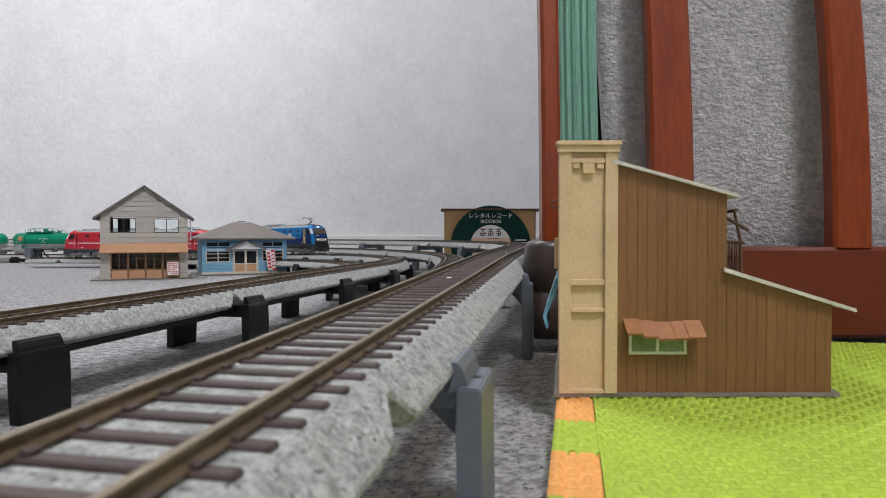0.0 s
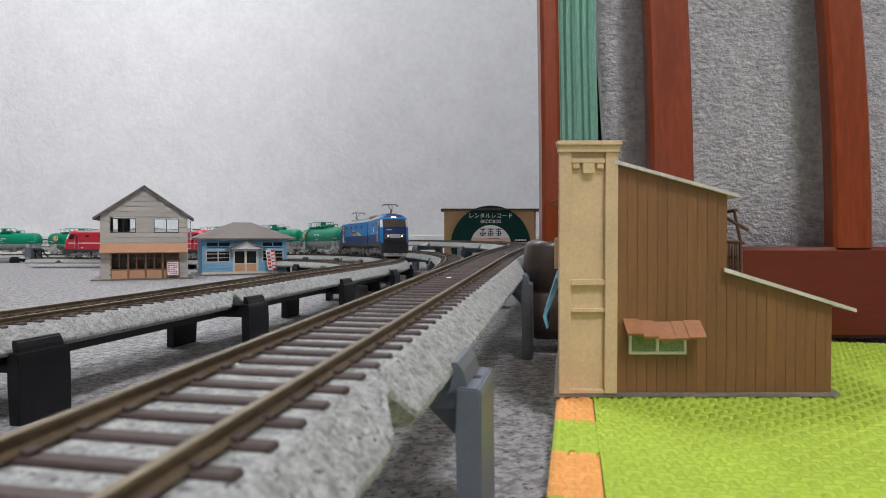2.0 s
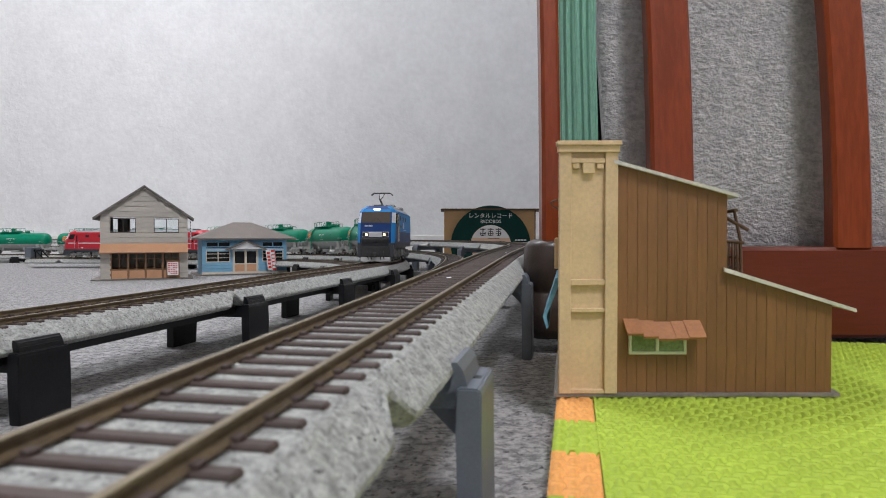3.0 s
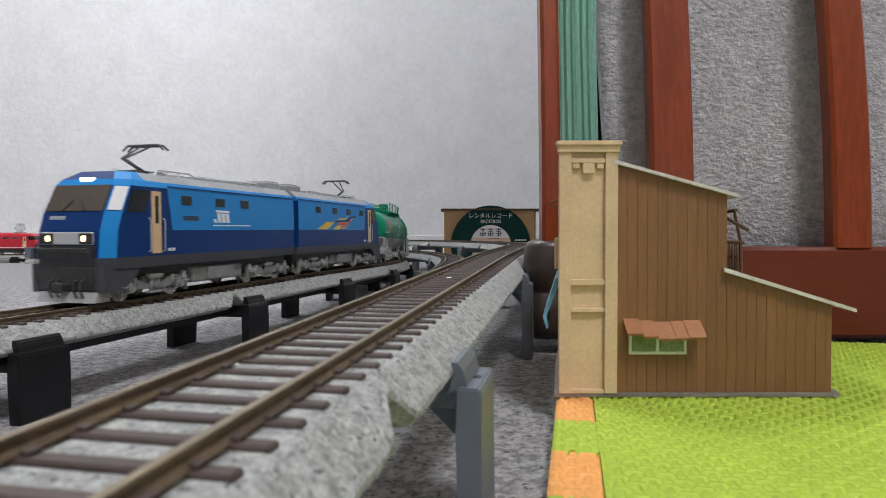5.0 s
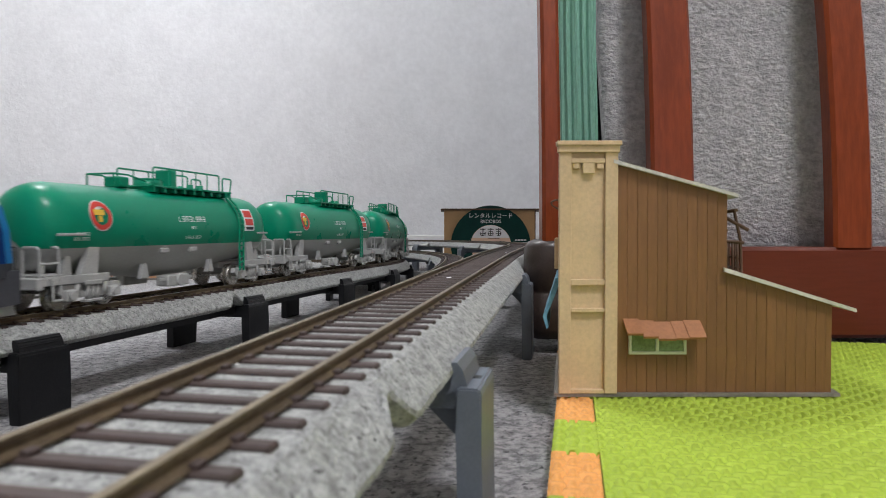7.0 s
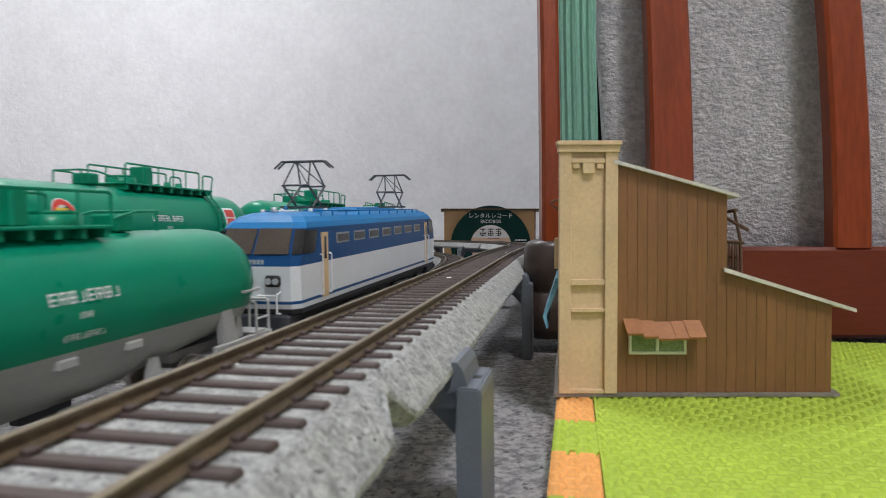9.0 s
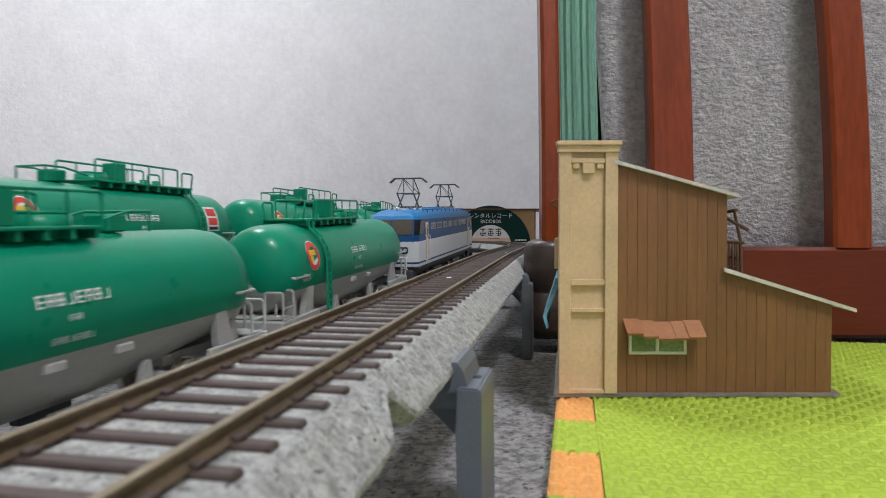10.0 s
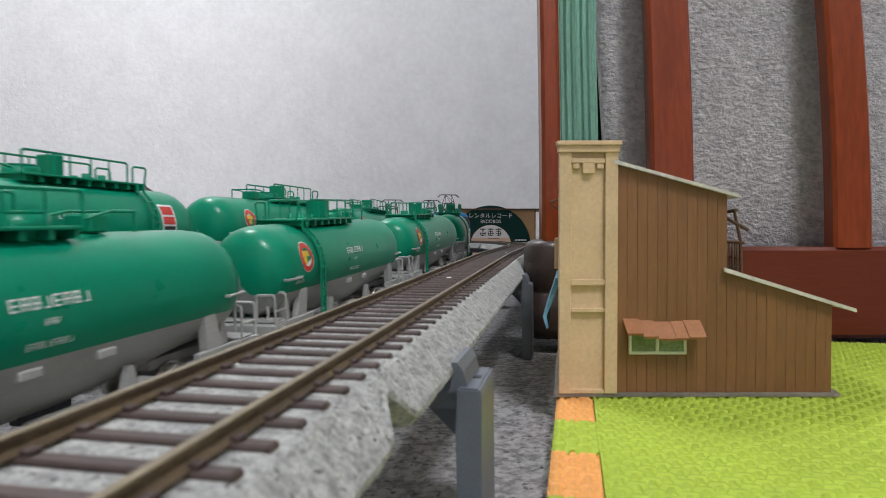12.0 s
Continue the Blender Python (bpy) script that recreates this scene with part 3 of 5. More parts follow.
    part("front_mark", bm, SILVER, top)
    # buffer beam, skirt and plough
    bm = fresh()
    prism(bm, [(70, 11.5), (76, 11.5), (76, 15.5), (77, 17.5), (77, 19.6), (70, 19.6)], -12.6, 12.6, "y")
    box(bm, 74.5, 76.4, -13.5, 13.5, 5.5, 12.5, 0.6)
    bent(bm, [(77, -12.5, 9), (78.4, -12.5, 9), (78.4, -12.5, 20), (77, -12.5, 20)], 0.3, 5)
    bent(bm, [(77, 12.5, 9), (78.4, 12.5, 9), (78.4, 12.5, 20), (77, 12.5, 20)], 0.3, 5)
    bent(bm, [(77, -11, 18.6), (78.6, -11, 18.6), (78.6, 11, 18.6), (77, 11, 18.6)], 0.3, 5)
    for y in (-7, -4, 4.5, 7.5):
        bent(bm, [(76, y, 10), (78, y, 9), (78.3, y, 6), (77, y + 0.5, 3)], 0.45, 5)
    part("buffer_beam", bm, BOGIE_DARK, top, "dark buffer beam with hoses")
    bm = fresh()
    prism(bm, [(70, 1.2), (77.5, 1.2), (76, 5.2), (70, 5.2)], -13.5, 13.5, "y")
    for y in (-14.2, 14.2):
        bent(bm, [(66, y, 11), (68, y, 4), (72, y, 3)], 0.4, 5)
    part("rail_guard", bm, WAGON_GREY, top, "pale grey rail guard")
    for side in (-1, 1):
        bm = fresh()
        prism(bm, [(54, 13.4), (76.2, 13.4), (76.2, 5.0), (67, 4.4), (61, 9.0)], side * 13.4, side * 16.6, "y")
        part("cab_skirt", bm, LOCO_GREY, top)
    coupler(top, 76, 1)
    bm = fresh()
    box(bm, -77, -75, -11, 11, 12, 40, 0.4)
    part("gangway", bm, BLACK_INK, top)
    for x in (46, -48):
        bogie(top, x, 31, BOGIE_GREY)
    bm = fresh()
    box(bm, -22, 20, -14.5, 14.5, 4.5, 11.6, 0.8)
    box(bm, -12, 9, 14.5, 16.2, 5.2, 11.2, 0.4)
    box(bm, -12, 9, -16.2, -14.5, 5.2, 11.2, 0.4)
    part("under_box", bm, BOGIE_GREY, top)
    # roof gear
    bm = fresh()
    box(bm, -74, 40, -10.5, 10.5, 45.0, 45.8, 0.3)
    for k, (a, b, w, h) in enumerate(((28, 38, 8, 2.0), (12, 24, 7, 1.6), (-8, 8, 8.5, 2.2), (-26, -11, 8.5, 2.2), (-44, -29, 8.5, 2.2), (-73, -56, 9.5, 4.4), (-52, -47, 6.5, 2.0))):
        box(bm, a, b, -w, w, 45.6, 45.6 + h, 0.6)
        for q in range(4):
            box(bm, a + 1.4 + q * (b - a - 3) / 4, a + 2.0 + q * (b - a - 3) / 4, -w + 0.4, w - 0.4, 45.5 + h, 46.1 + h)
    part("roof_gear", bm, ROOF_GREY, top, "grey roof boxes and vents")
    bm = fresh()
    for side in (-1, 1):
        bent(bm, [(38, 8.8 * side, 46), (36, 8.8 * side, 48.6), (14, 9.2 * side, 48.6), (10, 9.2 * side, 47.4), (-46, 9.6 * side, 48.2), (-48, 9.6 * side, 46)], 0.35, 5)
        for x in (30, 22, 2, -12, -26, -40):
            rod(bm, (x, 9.2 * side, 45.6), (x, 9.2 * side, 48.2), 0.5, 6)
    rod(bm, (58, 6, 44), (58, 6, 47.5), 0.9, 8)
    box(bm, 53, 60, -4, 4, 45, 46.4, 0.4)
    part("roof_cable", bm, SILVER, top)
    if marks:
        single_arm(top, 37 if marks == "logo" else 27, 45.4, -1)
    else:
        bm = fresh()
        for k in (-5.5, 5.5):
            box(bm, 20, 44, k - 0.6, k + 0.6, 46.0, 47.2)
        for x in (22, 42):
            box(bm, x - 0.7, x + 0.7, -9, 9, 47.2, 48.2)
        part("pantograph", bm, PANTO, top, "folded pantograph")
    bm = fresh()
    box(bm, -73, 66, -12, 12, 7.6, 14.5, 0.5)
    part("underframe", bm, BOGIE_DARK, top)
    return top


def cab_locomotive(name, label, group, white, band, roof, line_colour, glass_mat):
    """A six-axle electric locomotive with a cab at either end."""
    top = thing(name, label, "model locomotive", group)
    levels = [(10.5, 16.6, 106.0, 5), (12.5, 17.4, 107.5, 5), (14.2, 17.5, 108.0, 5), (15.3, 17.5, 108.2, 5), (27.5, 17.5, 108.8, 5), (31.0, 17.5, 107.5, 5.5), (40.5, 17.0, 101.5, 6.5), (42.6, 15.9, 99.6, 7), (44.6, 13.6, 96.6, 7), (45.8, 10.6, 93.0, 6), (46.3, 6.0, 88.5, 4)]
    rings = []
    for z, w, e, c in levels:
        c *= 0.5
        rings.append([(-e + 4, -w, z), (-84, -w, z), (84, -w, z), (e - 4, -w, z), (e - 0.6, -w + c, z), (e, 0, z), (e - 0.6, w - c, z), (e - 4, w, z), (84, w, z), (-84, w, z), (-e + 4, w, z), (-e + 0.6, w - c, z), (-e, 0, z), (-e + 0.6, -w + c, z)])

    def pick(c, j, i):
        if j in (0, -1):
            return 4
        if j in (1, 3):
            return 0
        if j == 2:
            return 3
        if j in (4, 5):
            return 1
        return 2
    bm = fresh()
    loft(bm, rings, pick=pick)
    part("body", bm, [white, band, roof, line_colour, LOCO_GREY], top)
    for way in (-1, 1):
        def ex(z):
            for (z0, _, a, _), (z1, _, b, _) in zip(levels, levels[1:]):
                if z <= z1:
                    return a + (b - a) * (z - z0) / (z1 - z0)
            return levels[-1][2]
        for half in (-1, 1):
            bm = fresh()
            pts = [((ex(31.5) + 0.3) * way, 0.5 * half, 31.5), ((ex(31.5) - 0.3) * way, 14.0 * half, 31.5), ((ex(40.3) - 0.3) * way, 13.2 * half, 40.3), ((ex(40.3) + 0.3) * way, 0.5 * half, 40.3)]
            plate(bm, pts if half * way > 0 else pts[::-1], 0.4)
            part("windscreen", bm, glass_mat, top, "smoky windscreen pane")
            bm = fresh()
            a, b = ex(31.5), ex(40.3)
            pts = [((a - 0.6) * way, 14.9 * half, 31.5), ((a - 3.9) * way, 17.5 * half, 31.5), ((b - 3.8) * way, 17.0 * half, 40.0), ((b - 0.6) * way, 13.9 * half, 40.0)]
            plate(bm, pts if half * way > 0 else pts[::-1], 0.4)
            part("corner_window", bm, WINDOW_DARK, top)
            bm = fresh()
            xs = sorted(((ex(31.5) - 4.6) * way, (ex(31.5) - 15.5) * way))
            side_plate(bm, xs[0], xs[1], 31.5, 39.6, 17.1, half, -3.0 * way, 0.5)
            part("cab_window", bm, WINDOW_DARK, top)
            bm = fresh()
            box(bm, min(107.6 * way, 109.4 * way), max(107.6 * way, 109.4 * way), 8.4 * half - 3.0, 8.4 * half + 3.0, 20.4, 24.4, 0.7)
            lamp = part("lamp_housing", bm, BLACK_INK, top)
            for q in (-1.4, 1.4):
                bm = fresh()
                rod(bm, (109.2 * way, 8.4 * half + q, 22.4), (109.8 * way, 8.4 * half + q, 22.4), 1.15, 10)
                part("headlamp", bm, SILVER, lamp)
            bm = fresh()
            bent(bm, [(108 * way, 11 * half, 11), (111 * way, 11 * half, 11.5), (111 * way, 11 * half, 18), (108 * way, 11 * half, 18.5)], 0.35, 5)
            bent(bm, [(108 * way, 3 * half, 17.4), (110.6 * way, 3 * half, 17.4), (110.6 * way, 11 * half, 17.4)], 0.35, 5)
            part("handrail", bm, WHITE_INK, top)
        bm = fresh()
        for k in range(7):
            y = (-5.4 + k * 1.6) * way
            box(bm, min(108.2 * way, 108.6 * way), max(108.2 * way, 108.6 * way), y - 0.55, y + 0.55, 28.2, 29.8)
        part("number_mark", bm, SILVER, top)
        bm = fresh()
        box(bm, min(99 * way, 108 * way), max(99 * way, 108 * way), -14, 14, 3.0, 13.8, 0.8)
        box(bm, min(104 * way, 108.6 * way), max(104 * way, 108.6 * way), -13, 13, 1.2, 4, 0.4)
        part("skirt", bm, LOCO_GREY, top)
        coupler(top, 108 * way, way)
        bm = fresh()
        rod(bm, (90 * way, 0, 45.6), (90 * way, 0, 48), 1.2, 8)
        rod(bm, (86 * way, 7, 44.6), (86 * way, 7, 47.2), 0.9, 8)
        box(bm, min(78 * way, 84 * way), max(78 * way, 84 * way), -5, 5, 45.6, 47, 0.4)
        part("roof_fitting", bm, SILVER, top)
        diamond(top, 62 * way, 46)
    for side in (-1, 1):
        for way in (-1, 1):
            bm = fresh()
            xs = sorted((79.5 * way, 85 * way))
            side_plate(bm, xs[0], xs[1], 14, 38.5, 17.25, side, 0, 0.6)
            door = part("door", bm, DOOR_CREAM, top, "cream cab door")
            bm = fresh()
            xs = sorted((81.2 * way, 83.4 * way))
            side_plate(bm, xs[0], xs[1], 28.5, 37, 17.8, side, 0, 0.15)
            part("door_window", bm, WINDOW_DARK, door)
            bm = fresh()
            for x in (77.8, 86.6):
                bent(bm, [(x * way, 17.4 * side, 15), (x * way, 18.6 * side, 15.5), (x * way, 18.6 * side, 30), (x * way, 17.4 * side, 30.5)], 0.28, 5)
            part("handrail", bm, WHITE_INK, top)
        for k in range(7):
            x = -62 + k * 20.6
            bm = fresh()
            side_plate(bm, x - 7.2, x + 7.2, 33.6, 37.8, 17.15, side, 0, 0.35)
            win = part("side_window", bm, ROOF_GREY, top)
            bm = fresh()
            side_plate(bm, x - 6.5, x + 6.5, 34.3, 37.1, 17.5, side, 0, 0.12)
            part("pane", bm, WINDOW_DARK, win)
        bm = fresh()
        bent(bm, [(76, 13.6 * side, 44.6), (76, 13.6 * side, 46.6), (-76, 13.6 * side, 46.6), (-76, 13.6 * side, 44.6)], 0.3, 5)
        for x in range(-64, 65, 16):
            rod(bm, (x, 13.6 * side, 44.2), (x, 13.6 * side, 46.6), 0.35, 5)
        part("roof_rail", bm, roof, top)
    bm = fresh()
    for a, b, w, h in ((-44, -20, 9, 1.8), (-16, 16, 8, 2.4), (20, 44, 9, 1.8)):
        box(bm, a, b, -w, w, 45.4, 45.6 + h, 0.7)
    for x in (-72, -46, 46, 72):
        rod(bm, (x, 4, 45.6), (x, 4, 48.6), 1.0, 8, 0.6)
    part("roof_gear", bm, roof, top)
    bm = fresh()
    box(bm, -98, 98, -12, 12, 6.0, 12.5, 0.5)
    part("underframe", bm, BOGIE_DARK, top)
    for x in (-72, 0, 72):
        bogie(top, x, 29, BOGIE_DARK)
    for x in (-36, 36):
        bm = fresh()
        box(bm, x - 14, x + 14, -15, 15, 3.5, 10.8, 0.8)
        part("under_box", bm, BOGIE_DARK, top)
    return top


def raise_body(top, grow, lift=0.0, foot=11.5):
    """Lifts a vehicle's body off its running gear and makes it taller."""
    done = set()
    for ob in top.children_recursive:
        if ob.name.split(".")[0] in ("bogie", "wheel", "coupler", "rail_guard", "under_box", "underframe", "skirt") or ob.data.name in done:
            continue
        done.add(ob.data.name)
        for v in ob.data.vertices:
            if v.co.z * 1000 > foot - 0.05:
                v.co.z = 0.001 * (foot + lift + (v.co.z * 1000 - foot) * grow)


def tank_wagon():
    """A bogie tank wagon with a sagging belly, a walkway on top and a ladder on both sides."""
    top = thing("tank_wagon", "glossy green tank wagon with grey belly and frame", "model tank wagon", "green tank wagons")
    cz, split = 28.9, 21.8
    stations = [(-75.5, 0.3), (-75.2, 4), (-74.4, 8), (-72.8, 11.6), (-70.2, 14.2), (-66.6, 15.6), (-62, 16.1), (-50, 16.2), (-34, 16.2), (-12, 16.2)]
    stations += [(-x, r) for x, r in reversed(stations)]
    rings = []
    for x, r in stations:
        sag = 5.0 * min(1.0, max(0.0, (54 - abs(x)) / 44))
        cut = math.asin(max(-0.995, (split - cz) / r))
        ring = []
        for k in range(17):
            a = cut + (math.pi - 2 * cut) * k / 16
            ring.append((x, r * math.cos(a), cz + r * math.sin(a)))
        for k in range(1, 12):
            a = math.pi - cut + (math.pi + 2 * cut) * k / 12
            down = max(0.0, (-math.sin(a) + math.sin(cut)) / (1 + math.sin(cut)))
            ring.append((x, r * math.cos(a), cz + r * math.sin(a) - sag * down))
        rings.append(ring)
    bm = fresh()
    loft(bm, rings, smooth=True, pick=lambda c, j, i: 1 if i >= 16 else 0)
    part("tank", bm, [TANK_GREEN, TANK_GREY], top, "green tank over a grey belly")
    for side in (-1, 1):
        mark = 51 if side > 0 else -53

        def wrap(a, b, z0, z1, material, name, parent=top, lift=0.12, n=6, label="", lean=0):
            """A printed field that follows the tank's curve."""
            bm2 = fresh()
            rows = []
            for q in range(n + 1):
                z = z0 + (z1 - z0) * q / n
                y = math.sqrt(max(0.1, 16.2 ** 2 - (z - cz) ** 2)) + lift
                rows.append([(a, side * y, z), (b, side * y, z), (b, side * (y - 0.3), z), (a, side * (y - 0.3), z)])
            loft(bm2, rows)
            return part(name, bm2, material, parent, label)

        def disc(r0, r1, x, z, material, name, lift, parent=top, label="", stretch=1.0):
            bm2 = fresh()
            n = 24
            rows = []
            for r in (r0, r1):
                ring = []
                for q in range(n):
                    a = 2 * math.pi * q / n
                    zz = z + r * math.sin(a)
                    y = math.sqrt(max(0.1, 16.2 ** 2 - (zz - cz) ** 2)) + lift
                    ring.append((x + r * stretch * math.cos(a), side * y, zz))
                rows.append(ring)
            vs = [[bm2.verts.new(p) for p in ring] for ring in rows]
            for q in range(n):
                if r0 > 0.05:
                    bm2.faces.new((vs[0][q], vs[0][(q + 1) % n], vs[1][(q + 1) % n], vs[1][q]))
            if r0 <= 0.05:
                bm2.faces.new(vs[1])
            return part(name, bm2, material, parent, label)
        badge = disc(0, 5.6, mark, 33.2, WHITE_INK, "round_badge", 0.10, label="round red and white badge")
        disc(3.4, 5.2, mark, 33.2, RED_INK, "badge_ring", 0.22, badge)
        wrap(mark - 2.6 + side * 0.8, mark + 2.6 + side * 0.8, 33.4, 35.4, YELLOW_INK, "badge_bar", badge, 0.30, 3)
        wrap(mark - 1.4 + side * 1.2, mark + 0.4 + side * 1.2, 30.9, 33.2, YELLOW_INK, "badge_bar", badge, 0.30, 3)
        tx = -4 if side > 0 else -2
        bm = fresh()

        def strokes(x0, z0, wide, high, count, pitch):
            for q in range(count):
                for a, b, c, d in ((0, 1, 0.86, 1), (0.05, 0.25, 0, 1), (0.7, 0.9, 0, 0.9), (0, 1, 0.4, 0.54), (0.2, 0.9, 0, 0.13)):
                    if (q * 5 + int(a * 10) + int(c * 10)) % 4 == 3:
                        continue
                    xa, xb = x0 + q * pitch + a * wide, x0 + q * pitch + b * wide
                    za, zb = z0 + c * high, z0 + d * high
                    ya, yb = (math.sqrt(16.2 ** 2 - (zz - cz) ** 2) + 0.1 for zz in (za, zb))
                    vs = [bm.verts.new(p) for p in ((xa, side * ya, za), (xb, side * ya, za), (xb, side * yb, zb), (xa, side * yb, zb))]
                    bm.faces.new(vs if side < 0 else vs[::-1])
        strokes(tx - 9.5, 31.6, 2.0, 2.4, 8, 2.5)
        strokes(tx - 2, 28.4, 1.0, 1.2, 3, 1.2)
        strokes(tx - 6, 24.2, 1.1, 1.3, 8, 1.45)
        fx = 60 * (1 if side > 0 else -1)
        strokes(fx - 3, 26.0, 1.0, 1.2, 5, 1.2)
        strokes(fx - 3, 24.4, 1.0, 1.1, 6, 1.2)
        part("lettering", bm, WHITE_INK, top, "illegible white lettering", "stuff")
        if side > 0:
            sign = wrap(-56.5, -47.5, 27.6, 38.6, WHITE_INK, "warning_sign", lift=0.10, n=8, label="white and red warning sign")
            wrap(-55.6, -48.4, 34.4, 37.8, RED_INK, "sign_field", sign, 0.22, 4)
            wrap(-55.6, -48.4, 30.4, 33.6, RED_INK, "sign_field", sign, 0.22, 4)
            wrap(-55.6, -48.4, 28.2, 29.6, BLACK_INK, "sign_field", sign, 0.22, 2)
        # ladder
        lx = -42.0
        bm = fresh()
        for k in (-1.8, 1.8):
            pts = [(lx + k, side * 9.5, 46.6)] + [(lx + k, side * (17.4 * math.cos(math.radians(a))), cz + 17.4 * math.sin(math.radians(a))) for a in (55, 40, 25, 10, 0)] + [(lx + k, side * 17.4, 8.0)]
            bent(bm, pts, 0.55, 6)
        for q in range(12):
            z = 9.5 + q * 2.7
            y = 17.4 if z < cz else math.sqrt(max(1, 17.4 ** 2 - (z - cz) ** 2))
            rod(bm, (lx - 1.8, side * y, z), (lx + 1.8, side * y, z), 0.4, 6)
        part("ladder", bm, TANK_GREEN, top, "green ladder")
        bm = fresh()
        bent(bm, [(70, side * 14.6, 26.5), (70, side * 16.2, 26.5), (60, side * 17.0, 26.5), (60, side * 16, 26.5)], 0.45, 6)
        part("grab_rail", bm, WAGON_GREY, top)
        bm = fresh()
        bent(bm, [(-70, side * 14.6, 26.5), (-70, side * 16.2, 26.5), (-60, side * 17.0, 26.5), (-60, side * 16, 26.5)], 0.45, 6)
        part("grab_rail", bm, WAGON_GREY, top)
        # underside brackets
        bm = fresh()
        for x in (14, -6):
            box(bm, x - 2.6, x + 2.6, min(side * 13.0, side * 14.9), max(side * 13.0, side * 14.9), 18.6, 20.6, 0.3)
        for x in (24, -22):
            prism(bm, [(x - 2.4, 8.6), (x + 2.4, 8.6), (x + 0.8, 14.5), (x - 0.8, 14.5)], side * 10.5, side * 12.6, "y")
        box(bm, -3, 12, min(side * 8, side * 14.5), max(side * 8, side * 14.5), 4.0, 9.0, 0.6)
        box(bm, -6, 16, min(side * 12.5, side * 13.5), max(side * 12.5, side * 13.5), 6.6, 8.0, 0.2)
        rod(bm, (4, side * 13.0, 6.4), (4, side * 15.6, 6.4), 2.6, 12)
        part("brake_gear", bm, WAGON_GREY, top)
    # walkway
    bm = fresh()
    box(bm, -46, 14, -9.5, 9.5, 46.0, 46.8, 0.2)
    deck = part("walkway", bm, TANK_GREEN, top, "green walkway")
    bm = fresh()
    box(bm, -0.7, 0.7, -9.0, 9.0, 44.0, 46.0)
    rib = finish("rib", bm, TANK_GREEN)
    for k in range(9):
        share("rib", rib, deck, P(-43.3 + k * 7, 0, 0))
    bm = fresh()
    for side in (-1, 1):
        y = 9.2 * side
        bent(bm, [(14, y, 46.6), (14, y, 53.6), (13, y, 54.2), (-34, y, 54.2), (-35, y, 53.6), (-35, y, 46.6)], 0.42, 6)
        for x in (4, -6, -16, -25):
            rod(bm, (x, y, 46.6), (x, y, 54.2), 0.34, 6)
        bent(bm, [(-38, y, 46.6), (-38, y, 52.4), (-39, y, 53.2), (-45, y, 53.2), (-46, y, 52.4), (-46, y * 0.9, 46.6)], 0.42, 6)
        bent(bm, [(34, y * 0.7, 45), (34, y * 0.7, 50), (26, y * 0.7, 50), (16, y * 0.8, 48)], 0.38, 6)
    bent(bm, [(34, -6.4, 50), (34, 6.4, 50)], 0.38, 6)
    part("guard_rail", bm, TANK_GREEN, top, "thin green guard rails")
    bm = fresh()
    box(bm, -8.5, -4.0, -4.4, 4.4, 46.6, 54.6, 0.5)
    rod(bm, (6, 0, 44), (6, 0, 49.2), 6.2, 18)
    rod(bm, (6, 0, 49.2), (6, 0, 50), 5.4, 18)
    box(bm, 22, 28, -4, 4, 45, 49.4, 0.5)
    for x in (-20, -28):
        rod(bm, (x, 3, 44), (x, 3, 49), 1.6, 10)
        rod(bm, (x, -2.5, 44), (x, -2.5, 48.4), 1.3, 10)
    part("hatch_gear", bm, TANK_GREEN, top, "green hatch and valves")
    for way in (-1, 1):
        # end sills, saddles and hoops
        bm = fresh()
        box(bm, min(76.5 * way, 79.5 * way), max(76.5 * way, 79.5 * way), -15.6, 15.6, 8.4, 12.6, 0.4)
        end = part("end_sill", bm, WAGON_GREY, top)
        for nm, a, b, c, d, e, f in (("side_sill", 47, 76.4, -15.4, -13.6, 9.6, 12.6), ("side_sill", 47, 76.4, 13.6, 15.4, 9.6, 12.6), ("centre_sill", 40, 76.4, -5, 5, 9.0, 12.0), ("end_deck", 68, 76.4, -15, 15, 12.7, 13.3)):
            bm = fresh()
            box(bm, min(a * way, b * way), max(a * way, b * way), c, d, e, f, 0.2)
            part(nm, bm, WAGON_GREY, end)
        for side in (-1, 1):
            bm = fresh()
            prism(bm, [(52 * way, 12.4), (60 * way, 12.4), (56 * way, 23), (51 * way, 23)], side * 12.2, side * 14.6, "y")
            prism(bm, [(62 * way, 12.4), (66 * way, 12.4), (64.6 * way, 20), (62.6 * way, 20)], side * 9.5, side * 12.5, "y")
            part("saddle", bm, WAGON_GREY, end)
            for x in (70, 78):
                bm = fresh()
                bent(bm, [(x * way, side * 15.0, 12), (x * way, side * 15.0, 21.5), (x * way, side * 14.2, 22.3), (x * way, side * 8.6, 22.3), (x * way, side * 8.0, 21.5), (x * way, side * 8.0, 12)], 0.5, 6)
                part("hand_hoop", bm, WAGON_GREY, end)
            bm = fresh()
            rod(bm, (70 * way, side * 15, 17), (78 * way, side * 15, 17), 0.4, 6)
            part("hand_bar", bm, WAGON_GREY, end)
            bm = fresh()
            bent(bm, [(74 * way, side * 15.2, 12), (74 * way, side * 16.4, 11), (74 * way, side * 16.4, 4.5), (70 * way, side * 16.4, 4.5), (70 * way, side * 15.4, 12)], 0.4, 6)
            part("step", bm, WAGON_GREY, end)
        coupler(top, 79 * way, way)
        bogie(top, 55 * way, 20.5, WAGON_GREY, True)
    return top
# ---------------------------------------------------------------- the foam mat


